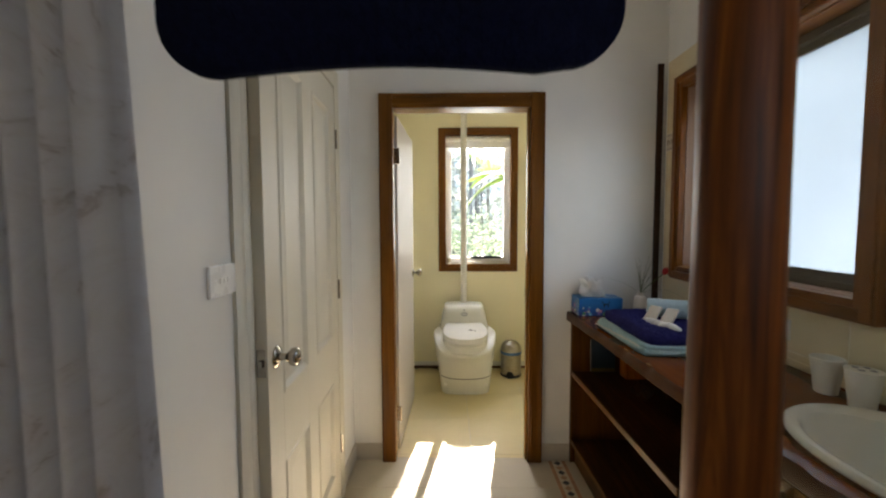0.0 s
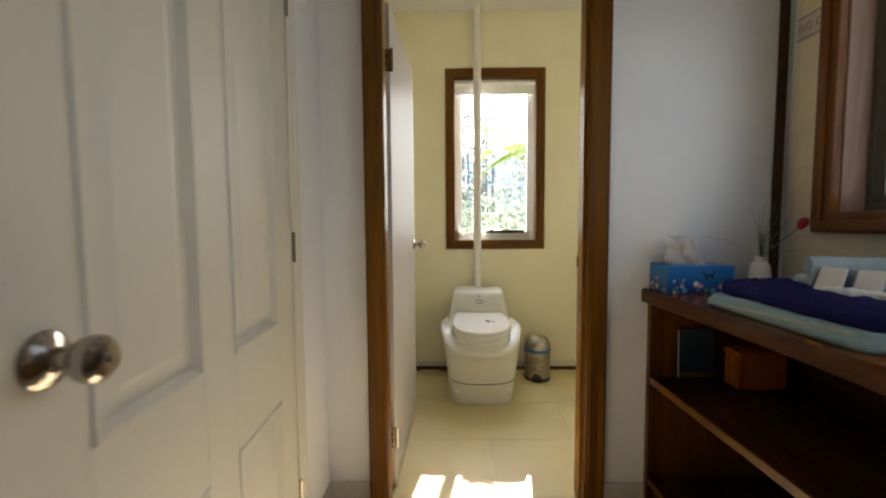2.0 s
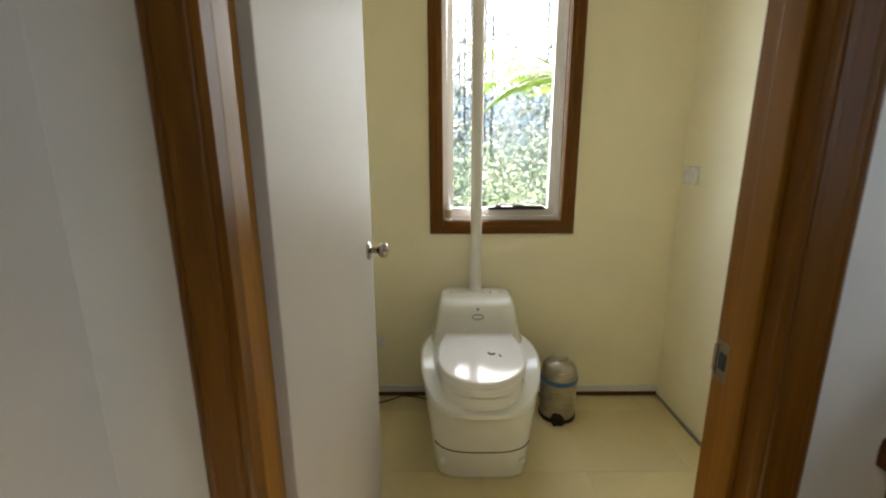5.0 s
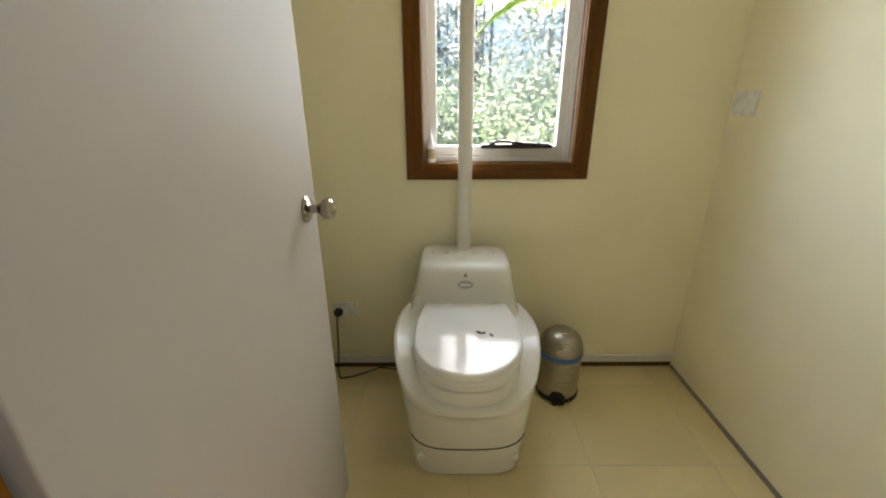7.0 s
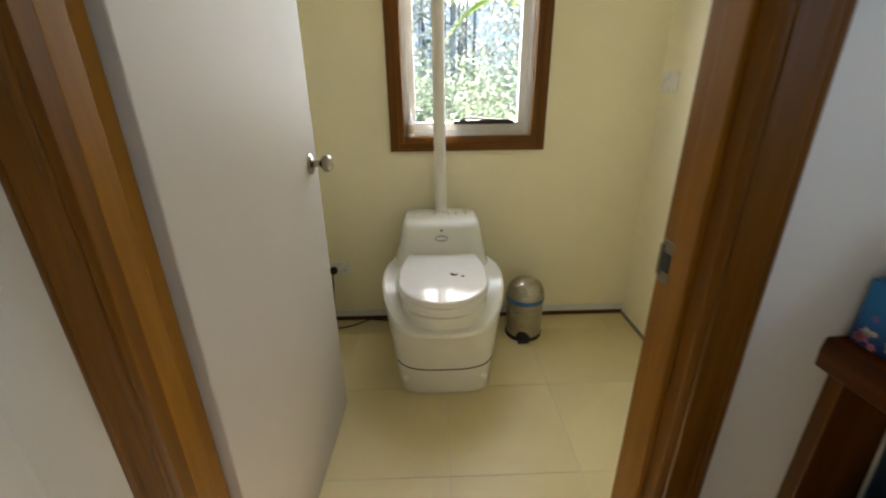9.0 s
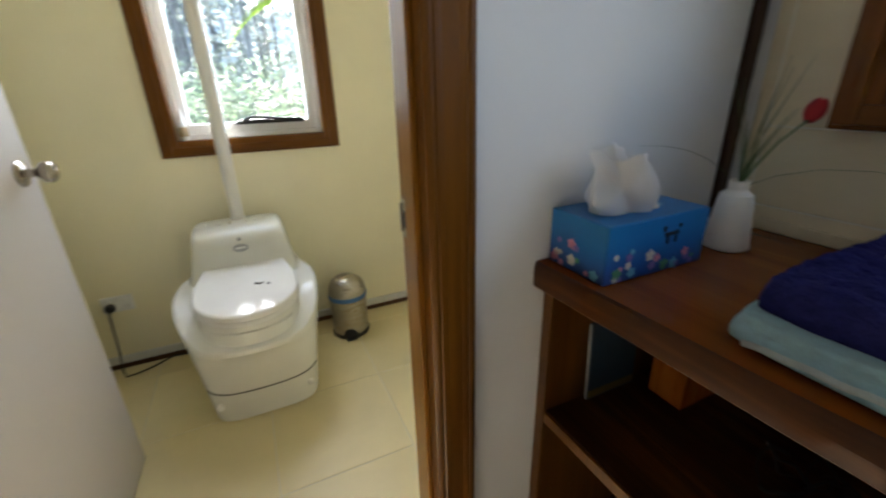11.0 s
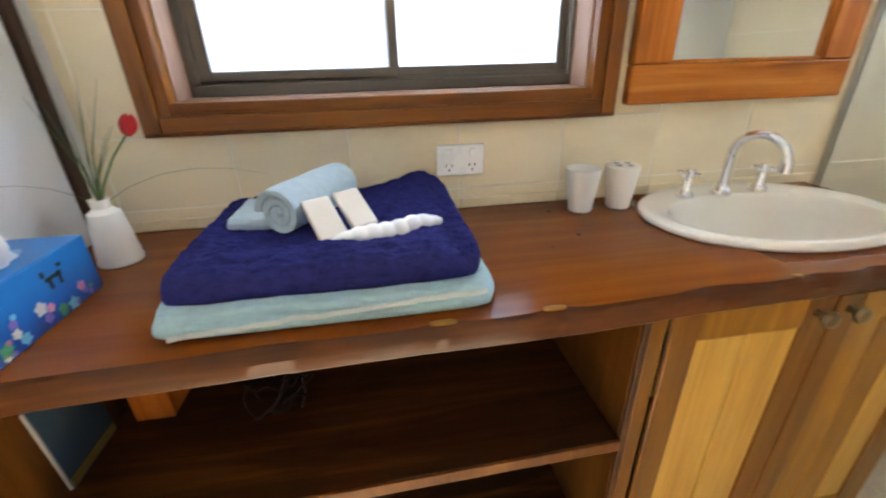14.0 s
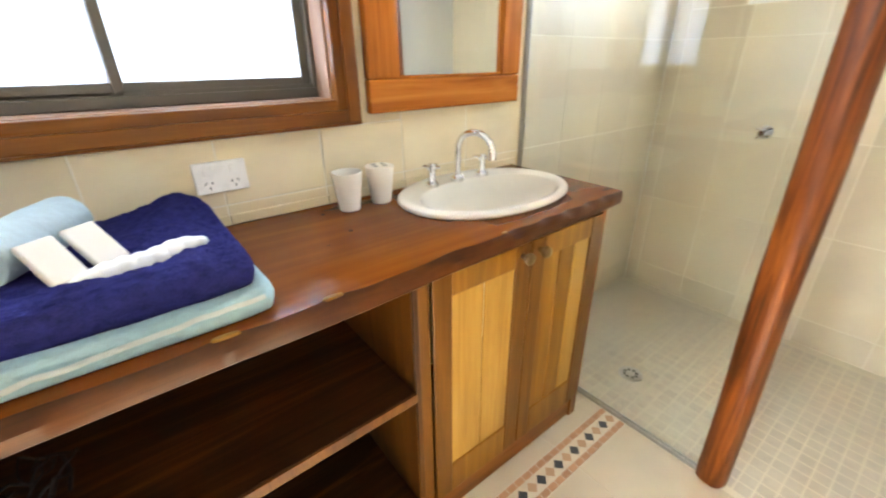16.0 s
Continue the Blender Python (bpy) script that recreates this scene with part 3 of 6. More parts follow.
pane = part("pane", block(sx0 + 0.03, sx1 - 0.03, fy + 0.022, fy + 0.026, sz0 + 0.03, sz1 - 0.03, 0), M_GLASS, win)
pane.visible_shadow = False
bl = part("roller_blind", tube([(fx0 + 0.004, END + 0.022, 2.185), (fx1 - 0.004, END + 0.022, 2.185)], 0.021, 20), M_WHITE, win, "rolled-up white blind")
part("blind_hem", boxes((fx0 + 0.01, fx1 - 0.01, END + 0.016, END + 0.019, 2.115, 2.185, 0.0005), (fx0 + 0.01, fx1 - 0.01, END + 0.012, END + 0.023, 2.100, 2.117, 0.003)), M_WHITE, bl)
for dx in (0.0, 0.014):
    part("blind_cord", tube([(fx1 - 0.004 - dx, END + 0.006, 2.18), (fx1 - 0.005 - dx, END + 0.004, 1.5), (fx1 - 0.006 - dx, END + 0.003, 1.03 + dx), (fx1 - 0.002 - dx * 0.5, END + 0.002, 1.012)], 0.0012, 6), M_WHITE, bl)
wd = part("winder", boxes((0.80, 1.095, fy - 0.018, fy + 0.007, 1.062, 1.080, 0.004), (0.84, 0.95, fy - 0.03, fy - 0.016, 1.068, 1.083, 0.004)), M_BLACK, win, "black window winder")
part("winder_arm", tube([(0.83, fy - 0.024, 1.08), (0.87, fy - 0.03, 1.094), (0.92, fy - 0.028, 1.090), (0.99, fy - 0.022, 1.082), (1.08, fy - 0.018, 1.078)], 0.006, 10), M_BLACK, wd)

bottle = thing("spray_bottle", (0.592, END + 0.018, WZ0 + lin), "small white spray bottle on the window sill", "bottle")
part("body", lathe([(0.016, WZ0 + lin), (0.018, WZ0 + lin + 0.004), (0.018, 1.075), (0.014, 1.088), (0.009, 1.095)], 0.592, END + 0.018, 20), M_WHITE, bottle)
part("label", lathe([(0.0184, 1.025), (0.0185, 1.03), (0.0185, 1.062), (0.0184, 1.065)], 0.592, END + 0.018, 20), plastic("bottle_label", (0.45, 0.36, 0.22), 0.5), bottle)
part("cap", lathe([(0.010, 1.095), (0.010, 1.112), (0.006, 1.118), (0.004, 1.135), (0.002, 1.140)], 0.592, END + 0.018, 16), M_WHITE, bottle)

# ---- toilet room things ----
vent = thing("vent_pipe", (0.73, 4.468, 0.67), "white plastic vent pipe rising to the ceiling", "pipe")
part("pipe", tube([(0.73, 4.468, 0.65), (0.73, 4.468, CEIL)], 0.028, 28), M_PIPE, vent)
part("socket_collar", lathe([(0.0285, 0.654), (0.0305, 0.659), (0.0305, 0.671), (0.0285, 0.674)], 0.73, 4.468, 28), M_WHITE, vent)


def composting_toilet():
    cx = 0.727
    t = thing("composting_toilet", (cx, 4.19, 0), "glossy white composting toilet with a closed lid and front drawer", "toilet")
    def ring(z, hx, y0, y1, power=2.6):
        return oval(cx, (y0 + y1) / 2, hx, (y1 - y0) / 2, z, 64, power)
    rows = [(0.0, 0.199, 3.918, 4.47, 5.0), (0.006, 0.205, 3.908, 4.475, 5.0), (0.10, 0.216, 3.898, 4.48, 4.6), (0.20, 0.229, 3.888, 4.48, 4.0), (0.29, 0.247, 3.872, 4.48, 3.2), (0.345, 0.258, 3.852, 4.48, 2.7), (0.375, 0.267, 3.838, 4.48, 2.45), (0.392, 0.266, 3.839, 4.48, 2.4), (0.398, 0.256, 3.853, 4.47, 2.4), (0.394, 0.238, 3.880, 4.455, 2.4), (0.390, 0.215, 3.91, 4.44, 2.4)]
    body = loft(bmesh.new(), [ring(z, hx, a, b, pw) for z, hx, a, b, pw in rows])
    for v in body.verts:
        # the rim dips towards the front and rises to the tank
        high = min(1.0, max(0.0, (v.co.z - 0.20) / 0.17))
        back = min(1.0, max(0.0, (v.co.y - 3.84) / 0.30))
        v.co.z += high * high * (-0.046 + 0.108 * back * back * (3 - 2 * back))
    part("body", body, M_CERAMIC, t)
    def sloped(bm):
        """Lower the front of the seat so that it slopes to the sitter."""
        for v in bm.verts:
            if v.co.z > 0.45:
                v.co.z -= 0.008 + max(0.0, 4.27 - v.co.y) * 0.125
        return bm
    part("seat_riser", sloped(loft(bmesh.new(), [oval(cx, 4.075, hx, hy, z, 56, 2.3) for z, hx, hy in ((0.325, 0.190, 0.215), (0.40, 0.188, 0.212), (0.46, 0.181, 0.203), (0.478, 0.180, 0.202), (0.482, 0.172, 0.194))])), M_CERAMIC, t)
    def lid_ring(z, k):
        out = []
        for i in range(40):
            a = math.pi + math.pi * i / 39
            out.append((cx + (0.188 * k) * math.cos(a), 4.045 + 0.182 * k * math.sin(a), z))
        back = [(0.188, 4.10), (0.183, 4.15), (0.170, 4.20), (0.160, 4.245), (0.152, 4.268)]
        out += [(cx + x * k, 4.045 + (y - 4.045) * k, z) for x, y in back]
        out += [(cx - x * k, 4.045 + (y - 4.045) * k, z) for x, y in reversed(back)]
        return out
    part("seat", sloped(loft(bmesh.new(), [lid_ring(z, k) for z, k in ((0.482, 0.985), (0.485, 1.0), (0.498, 1.0), (0.502, 0.985))])), M_LID, t)
    lid = part("lid", sloped(loft(bmesh.new(), [lid_ring(z, k) for z, k in ((0.503, 0.975), (0.506, 1.0), (0.519, 1.0), (0.525, 0.985), (0.528, 0.95), (0.5295, 0.6), (0.53, 0.2))])), M_LID, t, "closed glossy white lid")
    for s in (-1, 1):
        part("hinge_bar", tube([(cx + s * 0.02, 4.268, 0.522), (cx + s * 0.13, 4.268, 0.522)], 0.008, 12), M_LID, lid)
    for x, y, w, d in ((0.760, 4.068, 0.006, 0.008), (0.768, 4.062, 0.010, 0.006), (0.778, 4.058, 0.007, 0.007), (0.786, 4.063, 0.006, 0.005), (0.806, 4.052, 0.005, 0.008), (0.811, 4.046, 0.005, 0.006)):
        part("dark_mark", sloped(lathe([(w * 0.7, 0.5292), (w * 0.55, 0.5335), (0.001, 0.534)], x, y, 8)), M_BLACK, lid)
    rows = [(0.36, 0.252, 4.215, 4.50), (0.42, 0.242, 4.222, 4.505), (0.47, 0.214, 4.232, 4.508), (0.52, 0.203, 4.242, 4.51), (0.585, 0.188, 4.256, 4.51), (0.617, 0.181, 4.266, 4.51), (0.632, 0.176, 4.283, 4.51), (0.639, 0.167, 4.308, 4.505), (0.641, 0.14, 4.34, 4.49)]
    rows = [(z + max(0.0, z - 0.47) * 0.11, hx, a, b) for z, hx, a, b in rows]
    part("tank", loft(bmesh.new(), [oval(cx, (a + b) / 2, hx, (b - a) / 2, z, 64, 5.0) for z, hx, a, b in rows]), M_CERAMIC, t)
    for x in (0.60, 0.655, 0.70, 0.765, 0.80, 0.85):
        part("ridge", lathe([(0.006, 0.656), (0.004, 0.668), (0.001, 0.670)], x, 4.40, 8), M_CERAMIC, t)
    bm = turned([(0.030, 0.0), (0.030, 0.002), (0.024, 0.003)], (0, 0, 0), (0, 0, 1), 28)
    bm.transform(Matrix.Translation((0.727, 4.2515, 0.590)) @ Matrix.Rotation(radians(78), 4, "X") @ Matrix.Diagonal((1, 0.55, 1, 1)))
    badge = part("badge", bm, plastic("badge_grey", (0.42, 0.43, 0.42), 0.3), t, "oval maker's badge")
    bm = block(-0.020, 0.020, -0.004, 0.004, 0.0028, 0.0045, 0)
    bm.transform(Matrix.Translation((0.727, 4.2515, 0.590)) @ Matrix.Rotation(radians(78), 4, "X"))
    part("badge_bar", bm, M_WHITE, badge)
    led = turned([(0.007, 0), (0.007, 0.003), (0.0045, 0.004), (0.004, 0.0025)], (0.727, 4.2595, 0.626), (0, -1, 0.2), 16)
    part("indicator", led, M_GREY, t)
    line = [(cx + 0.200 * u, 4.187 - 0.293 * (1 - abs(0.90 * u) ** 4.5) ** (1 / 4.5), 0.136 + 0.014 * u * u) for u in [i / 10 for i in range(-10, 11)]]
    part("drawer_gap", tube([(x, y + 0.001, z) for x, y, z in line], 0.0028, 6), M_HOLE, t, "shadow gap above the drawer")
    for s in (-1, 1):
        part("drawer_knob", turned([(0.008, 0), (0.013, 0.004), (0.0135, 0.012), (0.011, 0.016), (0.004, 0.017)], (cx + s * 0.166, 3.921, 0.086), (0, -1, 0), 20), M_WHITE, t)
    return t


composting_toilet()

bin_ = thing("pedal_bin", (1.160, 4.36, 0), "small brushed steel pedal bin with a blue liner edge", "bin")
part("base_ring", lathe([(0.0921, 0.0), (0.0944, 0.004), (0.0944, 0.018), (0.0899, 0.020)], 1.160, 4.36, 40), M_BLACK, bin_)
part("body", lathe([(0.0888, 0.018), (0.0899, 0.022), (0.0932, 0.215), (0.0921, 0.220)], 1.160, 4.36, 48), M_STEEL, bin_)
part("liner", lathe([(0.0938, 0.206), (0.0960, 0.211), (0.0966, 0.226), (0.0944, 0.231)], 1.160, 4.36, 48), plastic("blue_liner", (0.05, 0.16, 0.42), 0.4), bin_, "bright blue plastic liner edge")
part("lid", lathe([(0.0944, 0.231), (0.0944, 0.240), (0.0899, 0.266), (0.0777, 0.292), (0.0555, 0.312), (0.025, 0.322), (0.001, 0.325)], 1.160, 4.36, 48), M_STEEL, bin_, "domed steel lid")
part("pedal", boxes((1.112, 1.168, 4.246, 4.280, 0.004, 0.016, 0.004)), M_BLACK, bin_)
part("pedal_housing", loft(bmesh.new(), [oval(1.142, 4.277, 0.038, 0.012, 0.018, 24), oval(1.142, 4.277, 0.036, 0.012, 0.035, 24), oval(1.142, 4.278, 0.024, 0.010, 0.055, 24), oval(1.142, 4.280, 0.008, 0.006, 0.062, 24)]), M_BLACK, bin_)

# skirting of the toilet room: white board over a dark gap
M_GAP = timber("raw_skirting_edge", (0.05, 0.02, 0.008), (0.10, 0.045, 0.02), (0.16, 0.07, 0.03), "x", 0.7)
sk = thing("baseboard", (0.9, END, 0), "white skirting board with a dark unpainted lower edge", "baseboard", kind="structure")
part("board", block(LEFT, RIGHT_T - 0.001, END - 0.010, END, 0.026, 0.066, 0.003), M_SASH, sk)
part("lower_edge", block(LEFT, RIGHT_T - 0.003, END - 0.007, END, -0.004, 0.026, 0.001), M_GAP, sk)
M_SEAL = paint("grey_sealant", (0.30, 0.27, 0.22), 0.8, 0.25)
sk2 = thing("baseboard", (RIGHT_T, 3.8, 0), "worn grey sealant strip along the cream wall", "baseboard", kind="structure")
part("strip", block(RIGHT_T - 0.010, RIGHT_T, TOI + 0.004, END - 0.011, -0.004, 0.016, 0.004), M_SEAL, sk2)
sk3 = thing("baseboard", (LEFT, 2.85, 0), "cream tile skirting at the foot of the white wall", "baseboard", kind="structure")
part("tile", block(LEFT, LEFT + 0.010, 2.724, FAR - 0.0005, 0, 0.10, 0.002), M_SKIRT, sk3)
part("tile", block(LEFT, LEFT + 0.010, 1.15, 1.698, 0, 0.10, 0.002), M_SKIRT, sk3)
part("tile", block(LEFT + 0.0105, 0.214, FAR - 0.010, FAR, 0, 0.10, 0.002), M_SKIRT, sk3)
part("tile", block(1.130, 1.318, FAR - 0.010, FAR, 0, 0.10, 0.002), M_SKIRT, sk3)

# ---- vanity window ----
vw = thing("window_1", (RIGHT, 2.31, VZ0), "bronze aluminium sliding window with frosted panes in a thick timber surround", "window", kind="structure")


def on_east(u0, u1, d0, d1, z0, z1):
    return (1.80 - d1, 1.80 - d0, u0, u1, z0, z1)


surround(vw, (M_WOOD["y"], M_WOOD["z"]), 1.783, 2.833, 1.108, 2.143, 0.067, on_east, 0.040)
# side linings and sill take the timber with the painted reflection
part("lining", boxes((1.79, 1.93, VY0, VY0 + 0.015, VZ0, VZ1, 0.002)), M_LINING, vw)
part("lining", boxes((1.79, 1.93, VY1 - 0.015, VY1, VZ0, VZ1, 0.002)), M_LINING, vw)
part("window_sill", boxes((1.79, 1.93, VY0 + 0.015, VY1 - 0.015, VZ0, VZ0 + 0.014, 0.002)), M_LINING, vw)
part("lining", boxes((1.79, 1.93, VY0 + 0.015, VY1 - 0.015, VZ1 - 0.014, VZ1, 0.002)), M_WOOD["y"], vw)
ay0, ay1, az0, az1 = VY0 + 0.016, VY1 - 0.016, VZ0 + 0.015, VZ1 - 0.015
part("window_frame", boxes((1.868, 1.915, ay0, ay1, az0, az0 + 0.024, 0.002), (1.874, 1.878, ay0, ay1, az0 + 0.024, az0 + 0.034, 0.001)), M_BRONZE, vw)
part("window_frame", boxes((1.868, 1.915, ay0, ay0 + 0.01, az0 + 0.024, az1, 0.002)), M_BRONZE, vw)
part("window_frame", boxes((1.868, 1.915, ay1 - 0.02, ay1, az0 + 0.024, az1, 0.002)), M_BRONZE, vw)
part("window_frame", boxes((1.868, 1.915, ay0 + 0.02, ay1 - 0.02, az1 - 0.03, az1, 0.002)), M_BRONZE, vw)
midy = 2.304
for name, y0, y1, xa, zt in (("sash", ay0 + 0.01, midy + 0.016, 1.896, 2.039), ("sash", midy - 0.016, ay1 - 0.02, 1.880, 1.955)):
    s = part(name, boxes((xa - 0.006, xa + 0.008, y0, y0 + 0.022, az0 + 0.026, zt, 0.002), (xa - 0.006, xa + 0.008, y1 - 0.030, y1, az0 + 0.026, zt, 0.002), (xa - 0.006, xa + 0.008, y0 + 0.022, y1 - 0.03, az0 + 0.026, az0 + 0.052, 0.002), (xa - 0.006, xa + 0.008, y0 + 0.022, y1 - 0.03, zt - 0.03, zt, 0.002)), M_BRONZE, vw)
    p = part("pane", block(xa - 0.001, xa + 0.003, y0 + 0.020, y1 - 0.028, az0 + 0.05, zt - 0.028, 0), M_FROST, s)
    p.visible_shadow = False
band = part("pane", block(1.880, 1.884, midy + 0.017, ay1 - 0.02, 1.9555, az1 - 0.028, 0), plastic("grey_screen", (0.20, 0.20, 0.20), 0.5), vw, "grey screen band above the sashes")

# ---- shower window ----
sw_ = thing("window_3", (1.215, BACK, SZ0), "small high frosted window in the shower wall", "window", kind="structure")
part("window_frame", boxes((SX0, SX0 + 0.02, BACK - 0.10, BACK - 0.01, SZ0, SZ1, 0.001), (SX1 - 0.02, SX1, BACK - 0.10, BACK - 0.01, SZ0, SZ1, 0.001), (SX0 + 0.02, SX1 - 0.02, BACK - 0.10, BACK - 0.01, SZ1 - 0.02, SZ1, 0.001), (SX0 + 0.02, SX1 - 0.02, BACK - 0.10, BACK - 0.01, SZ0, SZ0 + 0.02, 0.001)), M_SASH, sw_)
p = part("pane", block(SX0 + 0.02, SX1 - 0.02, BACK - 0.07, BACK - 0.066, SZ0 + 0.02, SZ1 - 0.02, 0), M_FROST, sw_)
p.visible_shadow = False

# ---- mirror ----
mir = thing("mirror", (1.79, 1.432, 1.128), "mirror in a broad orange-stained timber frame", "mirror")
part("frame_rail", block(1.768, 1.799, 1.146, 1.747, 1.130, 1.220, 0.006), M_ORANGE["y"], mir)
part("frame_rail", block(1.768, 1.799, 1.146, 1.747, 1.972, 2.06, 0.006), M_ORANGE["y"], mir)
part("frame_stile", block(1.767, 1.799, 1.146, 1.234, 1.2203, 1.9717, 0.006), M_ORANGE["z"], mir)
part("frame_stile", block(1.767, 1.799, 1.650, 1.747, 1.2203, 1.9717, 0.006), M_ORANGE["z"], mir)
part("mirror_glass", block(1.783, 1.787, 1.232, 1.652, 1.218, 1.974, 0.0), M_MIRROR, mir)
part("inner_bead", boxes((1.775, 1.784, 1.234, 1.242, 1.2205, 1.9715, 0.002), (1.775, 1.784, 1.642, 1.650, 1.2205, 1.9715, 0.002), (1.775, 1.784, 1.242, 1.642, 1.2205, 1.2285, 0.002)), M_ORANGE["z"], mir)

# ---- corner strip ----
solid("trim", block(1.752, 1.784, 2.987, FAR, 0.90, 2.275, 0.003), M_STRIP, "dark timber cover strip in the wall corner", "trim", "structure")

# ---- bench ----
BZ = 0.89


def bench_top():
    """Slab with a live front edge."""
    bm = bmesh.new()
    n, rings = 120, []
    y0, y1 = 1.126, 3.0005
    for i in range(n + 1):
        y = y0 + (y1 - y0) * i / n
        base = 1.322 - 0.050 * (y - y0) / (y1 - y0)
        wav = 0.004 * noise.noise((y * 3.1, 0.0, 2.0)) + 0.0015 * noise.noise((y * 11.0, 1.0, 0.0))
        bite = sum(d * math.exp(-((y - c) / w) ** 2) for c, w, d in ((1.22, 0.025, 0.016), (1.30, 0.03, 0.020), (1.40, 0.03, 0.022), (1.50, 0.03, 0.018), (1.62, 0.035, 0.020), (1.82, 0.05, 0.020), (2.10, 0.035, 0.020), (2.28, 0.035, 0.018), (2.52, 0.09, 0.018)))
        low = 0.005 * noise.noise((y * 4.3, 5.0, 1.0)) + 0.0012 * noise.noise((y * 14, 3.0, 1.0))
        f = base + wav
        t = 0.845 - 0.007 * (y - y0) / (y1 - y0) + 0.005 * noise.noise((y * 2.2, 9.0, 0))
        rings.append([(1.798, y, BZ), (1.60, y, BZ), (1.45, y, BZ), (f + 0.035, y, BZ), (f + 0.005 + bite * 0.6, y, BZ - 0.0006 - bite * 0.1), (f + 0.001 + bite * 0.4, y, BZ - 0.005 - bite * 0.3), (f - 0.001 + low * 0.4, y, BZ - 0.022), (f + low * 0.5, y, t + 0.003), (f + 0.003 + low * 0.5, y, t), (1.45, y, 0.845), (1.798, y, 0.845)])
    loft(bm, rings)
    return bm


bench = thing("benchtop", (1.55, 2.05, 0.845), "thick red-brown timber slab benchtop with a live front edge", "benchtop")
M_BENCH = timber("bench_slab_timber", (0.12, 0.027, 0.0026), (0.175, 0.044, 0.0042), (0.23, 0.066, 0.0070), "y", 0.17, 0.25, 0.6, False, 0.06)
bsdf(M_BENCH).inputs["Specular IOR Level"].default_value = 0.22
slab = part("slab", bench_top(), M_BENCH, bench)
# hole for the basin
cut_bm = loft(bmesh.new(), [oval(1.582, 1.468, 0.178, 0.262, z, 60, 2.1) for z in (0.7, 1.0)])
cut_bm.transform(Matrix.Translation(-BASE["benchtop"]))
cutter = new("cutter", finish("cutter", cut_bm, None))
cutter.location = BASE["benchtop"]
hole = slab.modifiers.new("hole", "BOOLEAN")
hole.operation, hole.object, hole.solver = "DIFFERENCE", cutter, "EXACT"
bpy.context.view_layer.update()
cut_mesh = bpy.data.meshes.new_from_object(slab.evaluated_get(bpy.context.evaluated_depsgraph_get()))
slab.modifiers.clear()
# Faces turned to the front take a darker timber: bark tone plus painted shade.
M_EDGE = timber("edge_bark_shade_timber", (0.030, 0.008, 0.0012), (0.062, 0.018, 0.0025), (0.105, 0.034, 0.0050), "y", 0.3, 0.8, 1.2, False, 0.2)
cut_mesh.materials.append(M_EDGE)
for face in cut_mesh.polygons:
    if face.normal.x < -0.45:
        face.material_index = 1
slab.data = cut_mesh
bpy.data.objects.remove(cutter)
for x, y, r in ((1.722, 1.947, 0.006), (1.568, 1.941, 0.006), (1.52, 2.02, 0.003)):
    bm = lathe([(r, BZ - 0.001), (r * 0.9, BZ + 0.0006), (0.001, BZ + 0.0008)], x, y, 10)
    part("knot_hole", bm, M_HOLE, bench)
for y, w in ((2.106, 0.020), (2.282, 0.022), (1.66, 0.010)):
    f = 1.322 - 0.050 * (y - 1.118) / 1.864
    bm = loft(bmesh.new(), [oval(f + 0.013, y, 0.005 * k, w * k, BZ + dz, 20, 2.2) for k, dz in ((1.0, -0.004), (0.9, 0.0004), (0.5, 0.0007), (0.1, 0.0008))])
    part("sapwood_patch", bm, M_HONEY, bench, "pale sapwood patch on the live edge")

shelf = thing("shelf_unit", (1.55, 2.47, 0), "open timber shelves under the benchtop, shade in their dark tone", "shelf")
part("side_panel", block(1.303, 1.797, 2.976, 2.996, 0, 0.845, 0.002), M_LIP, shelf)
part("front_edge", block(1.295, 1.303, 2.972, 2.998, 0, 0.845, 0.002), M_LIP, shelf)


def slanted(bm):
    """Let a front edge run out towards the partition as the slab above it does."""
    for v in bm.verts:
        if v.co.x < 1.4:
            v.co.x -= 0.023 * (v.co.y - 1.930) / 1.03
    return bm


for z0, z1 in ((0.520, 0.545), (0.118, 0.140)):
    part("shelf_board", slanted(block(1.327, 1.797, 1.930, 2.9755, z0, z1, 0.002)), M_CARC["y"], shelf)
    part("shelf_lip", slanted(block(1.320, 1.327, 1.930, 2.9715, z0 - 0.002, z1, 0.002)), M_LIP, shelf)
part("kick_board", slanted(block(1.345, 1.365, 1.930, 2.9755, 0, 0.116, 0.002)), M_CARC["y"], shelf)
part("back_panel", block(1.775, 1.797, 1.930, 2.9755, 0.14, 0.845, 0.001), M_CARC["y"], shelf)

cab = thing("vanity_cabinet", (1.55, 1.57, 0), "two-door timber vanity cabinet with pale boarded panels", "cabinet")
part("side_panel", block(1.335, 1.797, 1.905, 1.928, 0, 0.845, 0.002), M_LIP, cab)
part("side_panel", block(1.345, 1.797, 1.195, 1.217, 0.0, 0.845, 0.002), M_WOOD["z"], cab)
part("edge_strip", block(1.326, 1.334, 1.914, 1.928, 0, 0.845, 0.002), M_CARC["z"], cab)
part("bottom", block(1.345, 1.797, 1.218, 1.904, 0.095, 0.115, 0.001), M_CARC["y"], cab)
part("kick_board", block(1.336, 1.352, 1.2175, 1.9045, 0, 0.095, 0.002), M_WOOD["y"], cab)
part("face_stile", block(1.328, 1.346, 1.882, 1.913, 0.0, 0.845, 0.002), M_STILE, cab)
part("face_stile", block(1.328, 1.3445, 1.195, 1.232, 0.0, 0.845, 0.002), M_WOOD["z"], cab)
part("face_rail", block(1.330, 1.3445, 1.2325, 1.8815, 0.825, 0.845, 0.002), M_WOOD["y"], cab)


